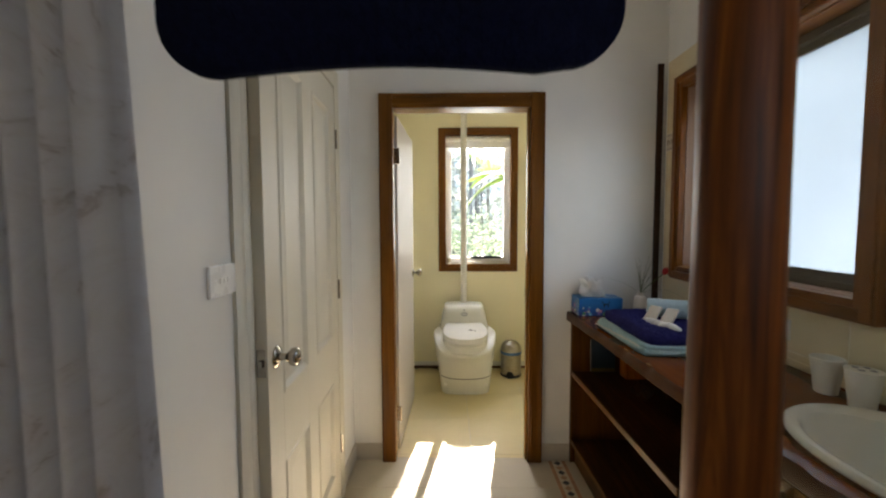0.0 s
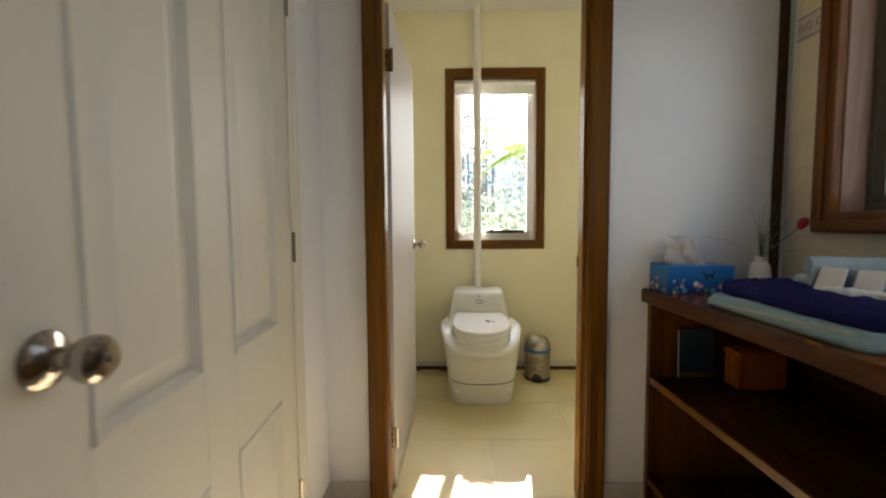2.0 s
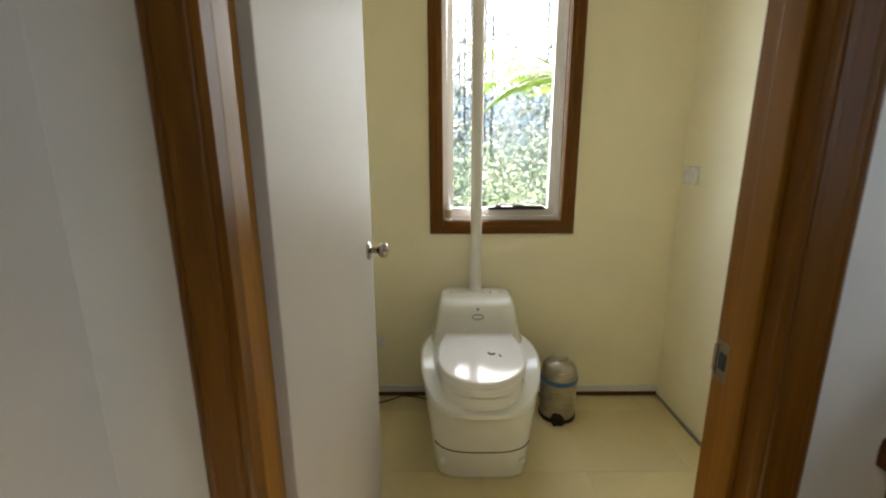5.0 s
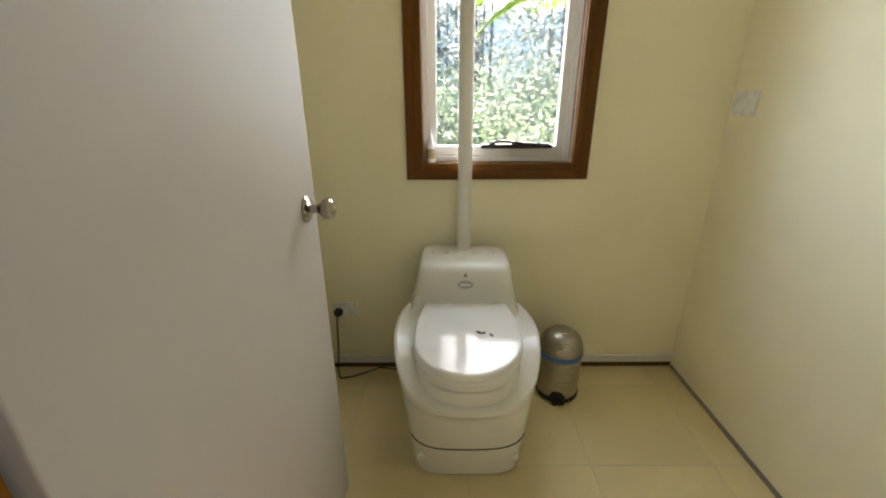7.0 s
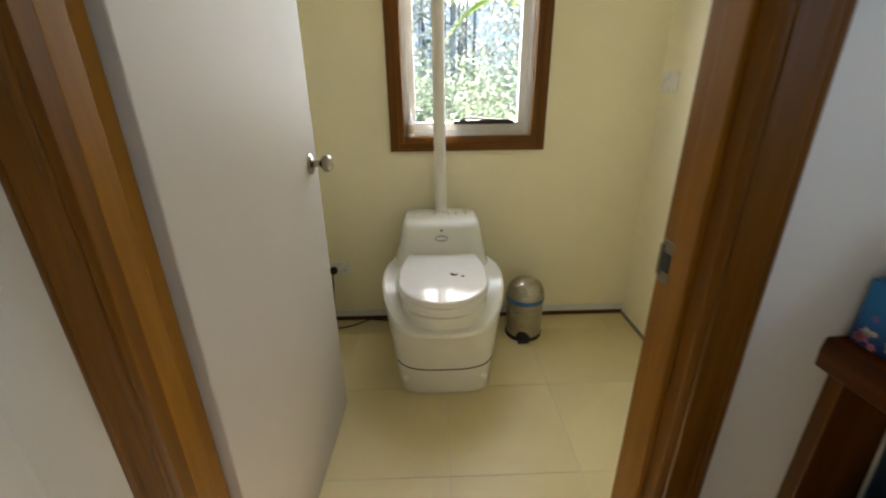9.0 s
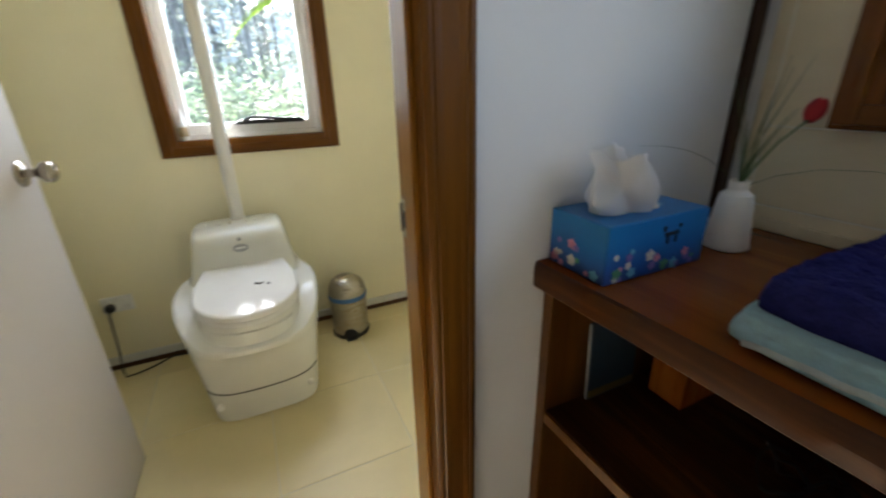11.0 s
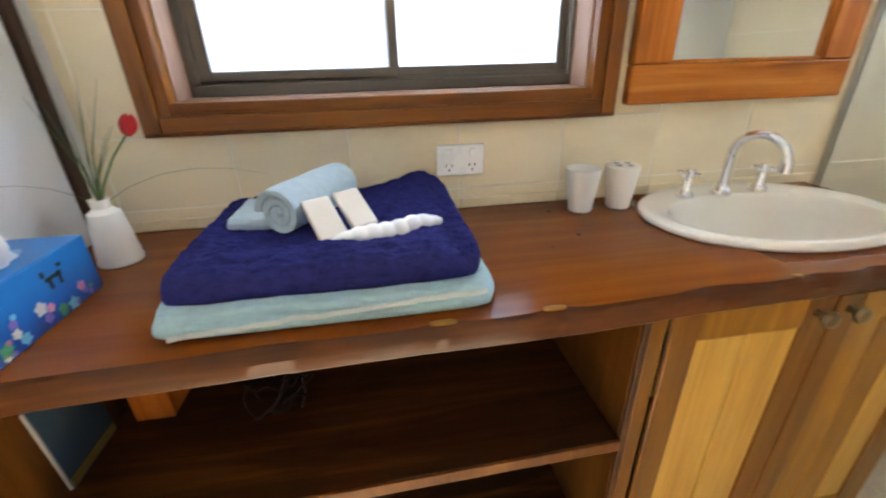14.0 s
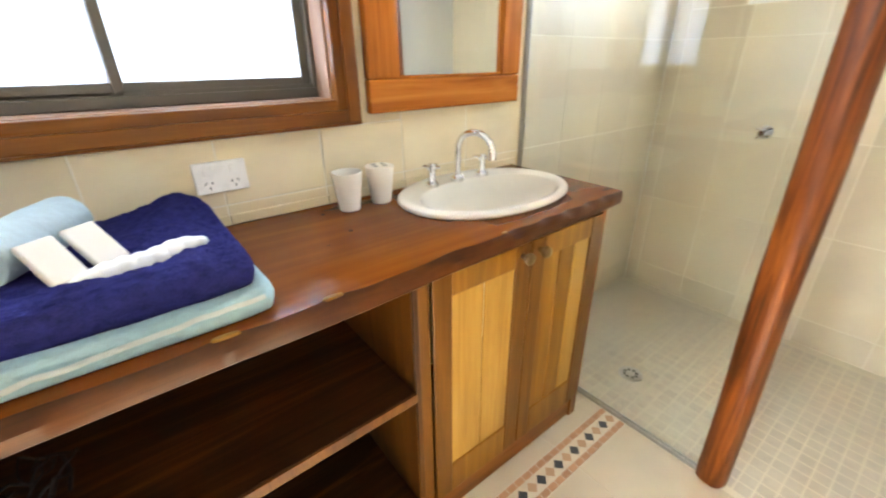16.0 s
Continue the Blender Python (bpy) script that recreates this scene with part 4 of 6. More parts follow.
def cupboard_door(y0, y1, mats, knob_y):
    z0, z1, w = 0.105, 0.839, 0.056
    d = part("door", boxes((1.318, 1.3275, y0, y0 + w, z0, z1, 0.003), (1.318, 1.3275, y1 - w, y1, z0, z1, 0.003)), M_STILE, cab)
    part("door_rail", boxes((1.318, 1.3273, y0 + w, y1 - w, z0, z0 + 0.112, 0.003)), M_HONEY, d)
    part("door_rail", boxes((1.318, 1.3273, y0 + w, y1 - w, z1 - 0.064, z1, 0.003)), M_HONEY, d)
    n = len(mats)
    for i, m in enumerate(mats):
        a = y0 + w + (y1 - y0 - 2 * w) * i / n
        b = y0 + w + (y1 - y0 - 2 * w) * (i + 1) / n
        part("board", block(1.3215, 1.327, a + 0.0012, b - 0.0012, z0 + 0.112, z1 - 0.064, 0.0032), m, d)
    part("knob", turned([(0.008, 0), (0.006, 0.010), (0.013, 0.016), (0.0165, 0.023), (0.0145, 0.030), (0.006, 0.034)], (1.318, knob_y, 0.806), (-1, 0, 0), 20), M_BRASS, d, "round aged brass knob")


cupboard_door(1.556, 1.880, (M_PALE, M_PALE), 1.590)
cupboard_door(1.226, 1.552, (M_PALE, M_HONEY, M_HONEY), 1.523)

# ---- basin and tap ----
basin = thing("basin", (1.587, 1.47, BZ), "cream oval drop-in basin on the timber benchtop", "basin")


def basin_mesh():
    seg = 72
    cx, cy = 1.587, 1.468
    rows = [(0.206, 0.288, BZ + 0.0005, 0), (0.209, 0.292, BZ + 0.006, 0), (0.208, 0.291, BZ + 0.013, 0), (0.203, 0.285, BZ + 0.019, 0), (0.195, 0.276, BZ + 0.021, 0), (0.170, 0.255, BZ + 0.017, -0.014), (0.152, 0.243, BZ + 0.013, -0.026), (0.147, 0.237, BZ + 0.004, -0.028), (0.136, 0.220, BZ - 0.035, -0.028), (0.110, 0.18, BZ - 0.085, -0.026), (0.07, 0.11, BZ - 0.118, -0.02), (0.024, 0.024, BZ - 0.128, -0.015)]
    return loft(bmesh.new(), [oval(cx + dx, cy, rx, ry, z, seg, 2.15) for rx, ry, z, dx in rows], False, True)


part("bowl", basin_mesh(), M_BASIN, basin)
part("drain_ring", lathe([(0.024, BZ - 0.1285), (0.023, BZ - 0.126), (0.015, BZ - 0.127), (0.001, BZ - 0.129)], 1.572, 1.468, 24), M_CHROME, basin, "chrome drain")

RIM = BZ + 0.018
tap = thing("gooseneck_tap", (1.716, 1.475, RIM), "chrome gooseneck basin tap spout", "tap")
part("base", lathe([(0.024, RIM - 0.003), (0.024, RIM + 0.006), (0.019, RIM + 0.010), (0.013, RIM + 0.022), (0.0125, RIM + 0.028)], 1.716, 1.475, 28), M_CHROME, tap)
arc = [(1.716, 1.475, RIM + 0.02), (1.716, 1.475, RIM + 0.10)] + [(1.716 - 0.060 * (1 - math.cos(a)), 1.475 - 0.018 * (1 - math.cos(a)), RIM + 0.10 + 0.055 * math.sin(a)) for a in [math.pi * i / 14 for i in range(1, 14)]] + [(1.596, 1.439, RIM + 0.095)]
spout = part("spout", tube(arc, 0.0105, 18), M_CHROME, tap)
part("aerator", turned([(0.013, 0), (0.014, 0.004), (0.014, 0.028), (0.011, 0.03)], (1.596, 1.439, RIM + 0.107), (0, 0, -1), 20), M_CHROME, spout)


def tap_handle(x, y):
    h = thing("tap_handle", (x, y, RIM), "chrome cross-handle basin tap", "tap", "basin taps")
    part("base", lathe([(0.022, RIM - 0.003), (0.022, RIM + 0.006), (0.016, RIM + 0.012), (0.012, RIM + 0.018), (0.012, RIM + 0.048), (0.015, RIM + 0.052), (0.015, RIM + 0.064), (0.010, RIM + 0.069)], x, y, 24), M_CHROME, h)
    for a in (25, 115):
        c, s = 0.030 * math.cos(radians(a)), 0.030 * math.sin(radians(a))
        bm = tube([(x - c, y - s, RIM + 0.058), (x - c * 0.93, y - s * 0.93, RIM + 0.058), (x + c * 0.93, y + s * 0.93, RIM + 0.058), (x + c, y + s, RIM + 0.058)], [0.003, 0.0048, 0.0048, 0.003], 12)
        part("cross_bar", bm, M_CHROME, h)


tap_handle(1.714, 1.582)
tap_handle(1.716, 1.366)

# ---- things on the bench ----


def cup(x, y, lidded):
    label = "white ribbed stoneware toothbrush holder with a holed top" if lidded else "white ribbed stoneware tumbler"
    c = thing("toothbrush_holder" if lidded else "tumbler", (x, y, BZ), label, "cup")
    n = 9
    prof = [(0.026, BZ + 0.0003), (0.028, BZ + 0.002)]
    for i in range(n):
        for k, dr in ((0.1, 0.0), (0.5, 0.0009), (0.9, 0.0)):
            u = (i + k) / n
            prof.append((0.028 + 0.0125 * u + dr, BZ + 0.004 + 0.095 * u))
    prof += [(0.0415, BZ + 0.102), (0.042, BZ + 0.1055), (0.0405, BZ + 0.107)]
    if lidded:
        prof += [(0.030, BZ + 0.108), (0.001, BZ + 0.1085)]
    else:
        prof += [(0.0385, BZ + 0.106), (0.036, BZ + 0.06), (0.025, BZ + 0.006), (0.001, BZ + 0.005)]
    part("body", lathe(prof, x, y, 40), M_CUP, c)
    if lidded:
        for a in range(4):
            part("hole", lathe([(0.0075, BZ + 0.1075), (0.0075, BZ + 0.1092), (0.001, BZ + 0.1093)], x + 0.019 * math.cos(a * 1.57 + 0.5), y + 0.019 * math.sin(a * 1.57 + 0.5), 14), M_GREY, c)


cup(1.716, 1.868, False)
cup(1.720, 1.764, True)


def cloth(x0, x1, y0, y1, z0, z1, rnd, wob, seed, lift=(), pile=1.0):
    """A folded towel: a rounded slab with soft dents; lift raises corners."""
    bm = bmesh.new()
    nx, ny = 150, 130
    h = (z1 - z0) / 2
    zc = (z0 + z1) / 2
    def place(u, v, top):
        cx, cy = (x0 + x1) / 2, (y0 + y1) / 2
        x, y = x0 + (x1 - x0) * u, y0 + (y1 - y0) * v
        e = min(u * (x1 - x0), (1 - u) * (x1 - x0), v * (y1 - y0), (1 - v) * (y1 - y0))
        k = math.sqrt(max(0.0, 1 - max(0.0, 1 - e / rnd) ** 2))
        d = wob * noise.noise((x * 7 + seed, y * 7, seed)) + wob * 0.5 * noise.noise((x * 19, y * 19 + seed, seed))
        d += 0.0011 * max(0.0, pile - 1) * math.sin(430 * x + 5 * noise.noise((x * 9, y * 9, seed))) + pile * (0.0026 * noise.noise((x * 60, y * 22, seed)) + 0.0022 * noise.noise((x * 110, y * 50, seed + 2)) + 0.0014 * noise.noise((x * 170, y * 170, seed)))
        x += (cx - x) * 0.055 * abs(2 * v - 1) ** 9
        y += (cy - y) * 0.055 * abs(2 * u - 1) ** 9
        up = sum(a * math.exp(-((x - lx) / w) ** 2 - ((y - ly) / w) ** 2) for lx, ly, w, a in lift)
        x += wob * 1.5 * noise.noise((y * 6, seed, 1.0)) * (1 - k)
        y += wob * 1.5 * noise.noise((x * 6, seed, 3.0)) * (1 - k)
        return (x, y, zc + (h * k + (d + up) * (0.4 + 0.6 * k)) if top else max(z0, zc - h * k + up * 0.35 * (1 - k)))
    grid = {}
    for top in (True, False):
        for i in range(nx + 1):
            for j in range(ny + 1):
                edge = i in (0, nx) or j in (0, ny)
                if edge and not top:
                    grid[i, j, top] = grid[i, j, True]
                else:
                    u, v = (1 - math.cos(math.pi * i / nx)) / 2, (1 - math.cos(math.pi * j / ny)) / 2
                    grid[i, j, top] = bm.verts.new(place(u, v, top))
    for top in (True, False):
        for i in range(nx):
            for j in range(ny):
                f = [grid[i, j, top], grid[i + 1, j, top], grid[i + 1, j + 1, top], grid[i, j + 1, top]]
                bm.faces.new(f if top else f[::-1])
    return bm


aqua = thing("bath_towel", (1.55, 2.46, BZ), "folded aqua bath towel lying on the benchtop", "towel", "folded towels")
part("fold", cloth(1.322, 1.768, 2.186, 2.704, BZ, BZ + 0.026, 0.012, 0.005, 3, (), 0.5), M_AQUA, aqua)
part("fold", cloth(1.329, 1.766, 2.192, 2.698, BZ + 0.018, BZ + 0.038, 0.010, 0.004, 8, (), 0.5), M_AQUA, aqua)
hem = [(1.3185 + 0.004 * noise.noise((k * 0.3, 2.0, 0)), 2.664 - 0.452 * k / 40, BZ + 0.010 + 0.026 * (k / 40) ** 0.8 + 0.003 * noise.noise((k * 0.3, 5.0, 0))) for k in range(41)]
part("hem", tube(hem, 0.0042, 8), M_AQUA_HEM, aqua, "paler woven hem")
navy = thing("bath_towel", (1.57, 2.45, BZ + 0.034), "folded navy bath towel on top of the aqua towel", "towel", "folded towels")
part("fold", cloth(1.356, 1.770, 2.206, 2.696, BZ + 0.030, BZ + 0.066, 0.016, 0.004, 14), M_NAVY, navy)
part("fold", cloth(1.354, 1.772, 2.202, 2.692, BZ + 0.034, BZ + 0.080, 0.019, 0.006, 21, ((1.745, 2.265, 0.055, 0.028), (1.70, 2.29, 0.09, 0.012), (1.47, 2.26, 0.05, 0.006), (1.405, 2.28, 0.05, 0.010), (1.405, 2.36, 0.05, 0.009), (1.405, 2.44, 0.05, 0.010), (1.405, 2.52, 0.05, 0.008), (1.405, 2.60, 0.05, 0.010), (1.46, 2.60, 0.03, -0.006)), 2.2), M_NAVY, navy)

TOP = BZ + 0.075
roll = thing("face_cloth", (1.60, 2.53, TOP), "rolled aqua face cloth on the navy towel", "face cloth")


def roll_mesh(length, turns, r0, r1, thick):
    """A spiral of cloth about the local y axis."""
    bm = bmesh.new()
    n = 110
    outer, inner = [], []
    for i in range(n + 1):
        a = 2 * math.pi * turns * i / n
        r = r0 + (r1 - r0) * i / n
        outer.append((r * math.cos(a), r * math.sin(a)))
        inner.append(((r - thick) * math.cos(a), (r - thick) * math.sin(a)))
    ring = outer + inner[::-1]
    segs = 14
    rows = []
    for s in range(segs + 1):
        y = -length / 2 + length * s / segs
        puff = 1 + 0.03 * noise.noise((y * 20, 1.0, 4.0)) - (0.05 if s in (0, segs) else 0)
        rows.append([bm.verts.new((x * puff, y + 0.006 * math.hypot(x, z) / r1 * (1 if s else -1), z * puff)) for x, z in ring])
    m = len(ring)
    for a, b in zip(rows, rows[1:]):
        for i in range(m):
            bm.faces.new((a[i], a[(i + 1) % m], b[(i + 1) % m], b[i]))
    for row in (rows[0], rows[-1]):
        for i in range(n):
            bm.faces.new((row[i], row[i + 1], row[m - 2 - i], row[m - 1 - i]))
    bm.transform(Matrix.Translation((1.596, 2.488, TOP + 0.043)) @ Matrix.Rotation(radians(-118), 4, "Z"))
    return bm


part("roll", roll_mesh(0.195, 2.5, 0.008, 0.049, 0.0115), M_ROLL, roll)
part("loose_end", cloth(1.545, 1.69, 2.555, 2.640, TOP - 0.006, TOP + 0.026, 0.015, 0.004, 31), M_ROLL, roll)

M_PAPER = plastic("cream_wrapper", (0.74, 0.69, 0.60), 0.5)


def soap(low, lean):
    """A flat packet standing on low and leaning along lean."""
    up = Vector(lean).normalized()
    side = up.cross(Vector((0, 0, 1))).normalized()
    m = Matrix((side, up.cross(side) * -1, up)).transposed().to_4x4()
    s = solid("soap_packet", block(-0.026, 0.026, -0.006, 0.006, 0.0, 0.084, 0.004, 3), M_PAPER, "small cream paper-wrapped soap leaning on the face cloth", "soap", at=(0, 0, 0))
    s.matrix_world = Matrix.Translation(low) @ m
    return s


soap((1.466, 2.440, TOP + 0.004), (0.055, 0.036, 0.060))
soap((1.512, 2.388, TOP + 0.004), (0.060, 0.042, 0.062))

bag = thing("sweet_packet", (1.42, 2.36, TOP), "twisted white wrapper packet lying on the navy towel", "packet")
pts = [(1.440 + 0.060 * u, 2.448 - 0.196 * u, TOP + 0.007 + 0.003 * math.sin(9 * u)) for u in [i / 72 for i in range(73)]]
rad = [0.003 + 0.019 * min(1, 2.6 * i / 72, 4.0 * (73 - i) / 72) ** 0.6 * (0.84 + 0.16 * abs(math.cos(i * 0.36))) for i in range(73)]
part("wrapper", tube(pts, rad, 16), plastic("white_cellophane", (0.86, 0.86, 0.83), 0.35), bag)

# vase
vase = thing("vase", (1.634, 2.882, BZ), "small white ribbed stoneware vase with a red flower", "vase")
VX, VY = 1.634, 2.882
prof = [(0.033, BZ + 0.0003), (0.0375, BZ + 0.002), (0.039, BZ + 0.006)]
for i in range(10):
    u = (i + 0.5) / 10
    prof += [(0.039 - 0.010 * u + 0.0005, BZ + 0.008 + 0.090 * (u - 0.02)), (0.039 - 0.010 * u - 0.0006, BZ + 0.008 + 0.090 * (u + 0.025))]
prof += [(0.027, BZ + 0.105), (0.019, BZ + 0.111), (0.0160, BZ + 0.114), (0.0160, BZ + 0.127), (0.0175, BZ + 0.131), (0.0150, BZ + 0.131), (0.012, BZ + 0.116), (0.001, BZ + 0.115)]
part("body", lathe(prof, VX, VY, 40), M_CUP, vase)
flower = thing("artificial_flower", (VX, VY, BZ + 0.116), "red artificial tulip with thin green grass stems", "flower")
M_STEM = plastic("stem_green", (0.10, 0.17, 0.05), 0.5)
M_GRASS = plastic("grass_green", (0.09, 0.13, 0.04), 0.6)
M_PETAL = plastic("petal_red", (0.48, 0.012, 0.014), 0.5)
part("stem", tube([(VX, VY, BZ + 0.116), (VX + 0.024, VY - 0.004, BZ + 0.152), (VX + 0.070, VY - 0.010, BZ + 0.194), (1.742, 2.850, BZ + 0.236)], [0.0026, 0.0024, 0.002, 0.0018], 8), M_STEM, flower)
for a in range(6):
    bm = bmesh.new()
    rows = []
    for i in range(7):
        u = i / 6
        w = 0.011 * math.sin(math.pi * (0.15 + 0.8 * u)) + 0.001
        r = 0.003 + 0.013 * math.sin(math.pi * (0.1 + 0.75 * u))
        rows.append([bm.verts.new((r * math.cos(k * w / 0.014) - 0.0008 * s, r * math.sin(k * w / 0.014), 0.042 * u)) for k in (-1, -0.5, 0, 0.5, 1) for s in (0, 1)])
    for p0, p1 in zip(rows, rows[1:]):
        for k in range(4):
            bm.faces.new((p0[2 * k], p0[2 * k + 2], p1[2 * k + 2], p1[2 * k]))
            bm.faces.new((p0[2 * k + 1], p1[2 * k + 1], p1[2 * k + 3], p0[2 * k + 3]))
    bm.transform(Matrix.Translation((1.739, 2.851, BZ + 0.230)) @ Matrix.Rotation(radians(30), 4, (0.1, 0.98, 0)) @ Matrix.Rotation(radians(60 * a), 4, "Z"))
    part("petal", bm, M_PETAL, flower)
rg = random.Random(5)
for i in range(16):
    a = rg.uniform(0, 6.28)
    sp = rg.uniform(0.015, 0.07)
    h = rg.uniform(0.10, 0.23)
    dx, dy = sp * math.cos(a), sp * math.sin(a) - 0.02
    part("grass_blade", tube([(VX, VY, BZ + 0.116), (VX + dx * 0.3, VY + dy * 0.25, BZ + 0.116 + h * 0.45), (VX + dx, VY + dy, BZ + 0.116 + h)], [0.0011, 0.0009, 0.0003], 5), M_GRASS, flower)
for ex, ey, ez in ((1.74, 2.60, BZ + 0.135), (1.44, 2.95, BZ + 0.20)):
    arch = []
    for k in range(6):
        u = k / 5
        arch.append(((1 - u) ** 2 * VX + 2 * u * (1 - u) * (VX + 0.4 * (ex - VX)) + u * u * ex, (1 - u) ** 2 * VY + 2 * u * (1 - u) * (VY + 0.4 * (ey - VY)) + u * u * ey, (1 - u) ** 2 * (BZ + 0.116) + 2 * u * (1 - u) * (BZ + 0.205) + u * u * ez))
    part("grass_blade", tube(arch, [0.0005, 0.0005, 0.0004, 0.0004, 0.0003, 0.0002], 5), M_GRASS, flower)

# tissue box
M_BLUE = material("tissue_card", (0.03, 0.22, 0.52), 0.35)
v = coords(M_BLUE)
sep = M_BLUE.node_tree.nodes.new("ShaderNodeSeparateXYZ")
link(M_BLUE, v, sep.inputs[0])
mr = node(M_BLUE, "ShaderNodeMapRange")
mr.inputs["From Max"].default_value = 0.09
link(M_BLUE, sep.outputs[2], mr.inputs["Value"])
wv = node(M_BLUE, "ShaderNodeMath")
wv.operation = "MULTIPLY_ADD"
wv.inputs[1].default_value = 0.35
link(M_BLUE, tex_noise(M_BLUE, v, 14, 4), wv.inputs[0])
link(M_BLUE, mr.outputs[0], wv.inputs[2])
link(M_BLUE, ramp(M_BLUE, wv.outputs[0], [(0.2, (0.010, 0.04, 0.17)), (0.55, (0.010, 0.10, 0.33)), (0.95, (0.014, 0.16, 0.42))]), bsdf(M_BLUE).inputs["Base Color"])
tis = thing("tissue_box", (1.408, 2.926, BZ), "blue cardboard tissue box printed with an undersea scene", "tissue box")
tx0, tx1, ty0, ty1, tz = 1.297, 1.532, 2.862, 2.994, BZ + 0.100
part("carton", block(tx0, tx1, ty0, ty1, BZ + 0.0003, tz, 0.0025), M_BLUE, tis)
part("slot", loft(bmesh.new(), [oval(1.402, 2.924, 0.080, 0.026, tz + dz, 32) for dz in (-0.001, 0.0006)]), plastic("slot_film", (0.20, 0.36, 0.52), 0.3), tis)
PRINT = [plastic("print_" + n, c, 0.45) for n, c in (("pink", (0.62, 0.22, 0.30)), ("green", (0.08, 0.28, 0.12)), ("aqua", (0.16, 0.45, 0.55)), ("cream", (0.65, 0.58, 0.48)), ("violet", (0.22, 0.14, 0.40)))]
rg = random.Random(11)
for i in range(34):
    r = rg.uniform(0.004, 0.010)
    h = BZ + 0.006 + rg.random() ** 1.6 * 0.045
    if i % 3:
        c, m = (rg.uniform(tx0 + 0.012, tx1 - 0.012), ty0, h), Matrix.Rotation(radians(90), 4, "X")
    else:
        c, m = (tx0, rg.uniform(ty0 + 0.012, ty1 - 0.012), h), Matrix.Rotation(radians(-90), 4, "Y")
    bm = bmesh.new()
    loft(bm, [[(r * k * (1 + 0.22 * math.sin(5 * a + i)) * math.cos(a), r * k * (1 + 0.22 * math.sin(5 * a + i)) * math.sin(a), dz) for a in (2 * math.pi * q / 20 for q in range(20))] for k, dz in ((1, -0.0002), (0.96, 0.0006))])
    bm.transform(Matrix.Translation(c) @ m)
    part("printed_coral", bm, PRINT[rg.randrange(5)], tis)
for x0_, z0_, w_, h_ in ((1.425, 0.064, 0.034, 0.006), (1.430, 0.050, 0.006, 0.016), (1.450, 0.050, 0.006, 0.022), (1.420, 0.072, 0.007, 0.010), (1.456, 0.076, 0.008, 0.006)):
    part("printed_mark", block(x0_, x0_ + w_, ty0 - 0.0008, ty0 + 0.001, BZ + z0_, BZ + z0_ + h_, 0), M_BLACK, tis)


def tissue(x, y, wide, deep, h, seed, lean, turn):
    """A sheet pulled up out of the slot: crisp pleats rising to a ridge that is folded in on itself."""
    bm = bmesh.new()
    n, rings = 72, []
    levels = [(i / 18, 1.0) for i in range(19)] + [(0.97, 0.72), (0.86, 0.5), (0.74, 0.3)]
    for v, shrink in levels:
        ring = []
        for j in range(n):
            a = 2 * math.pi * j / n
            pleat = abs(((4 * j / n + 0.35 * v + seed) % 1.0) - 0.5) * 2 - 0.5
            crease = noise.noise((math.cos(a) * 2 + seed, math.sin(a) * 2, v * 2.5))
            k = shrink * (1 + 0.62 * pleat * (0.4 + 0.6 * v) + 0.30 * crease)
            rx = wide * (1 - 0.34 * v ** 1.6) * k
            ry = deep * (0.8 + 0.9 * v - 1.15 * v * v) * k
            top = h * (0.86 - 0.13 * math.cos(a) + 0.08 * pleat + 0.26 * noise.noise((math.cos(a) * 1.7, math.sin(a) * 1.7, seed + 4)))
            ring.append((rx * math.cos(a) + lean * v, ry * math.sin(a) + 0.012 * v * v * math.sin(2 * a + seed), top * v))
        rings.append(ring)
    loft(bm, rings)
    bm.transform(Matrix.Translation((x, y, tz + 0.0008)) @ Matrix.Rotation(radians(turn), 4, "Z"))
    return bm


M_TISSUE = material("tissue_paper", (0.90, 0.89, 0.88), 0.9)
tl = M_TISSUE.node_tree.nodes.new("ShaderNodeBsdfTranslucent")
tl.inputs["Color"].default_value = (0.90, 0.89, 0.88, 1)
tm = M_TISSUE.node_tree.nodes.new("ShaderNodeMixShader")
tm.inputs[0].default_value = 0.15
link(M_TISSUE, bsdf(M_TISSUE).outputs[0], tm.inputs[1])
link(M_TISSUE, tl.outputs[0], tm.inputs[2])
link(M_TISSUE, tm.outputs[0], M_TISSUE.node_tree.nodes["Material Output"].inputs["Surface"])
add_bump(M_TISSUE, tex_noise(M_TISSUE, coords(M_TISSUE), 60, 4), 0.4, 0.003)
part("tissue", tissue(1.392, 2.926, 0.064, 0.040, 0.110, 0.6, -0.012, -8), M_TISSUE, tis, "crumpled white tissue pulled from the slot")

# things on the shelf
M_PAGES = plastic("aged_pages", (0.42, 0.42, 0.40), 0.7)
book = thing("picture_book", (1.43, 2.93, 0.545), "blue picture book leaning on the shelf side", "book")
LEAN = Matrix.Translation((0, 2.957, 0.546)) @ Matrix.Rotation(radians(-2.5), 4, "X")


def leaned(*b):
    m = block(*b)
    m.transform(LEAN)
    return m


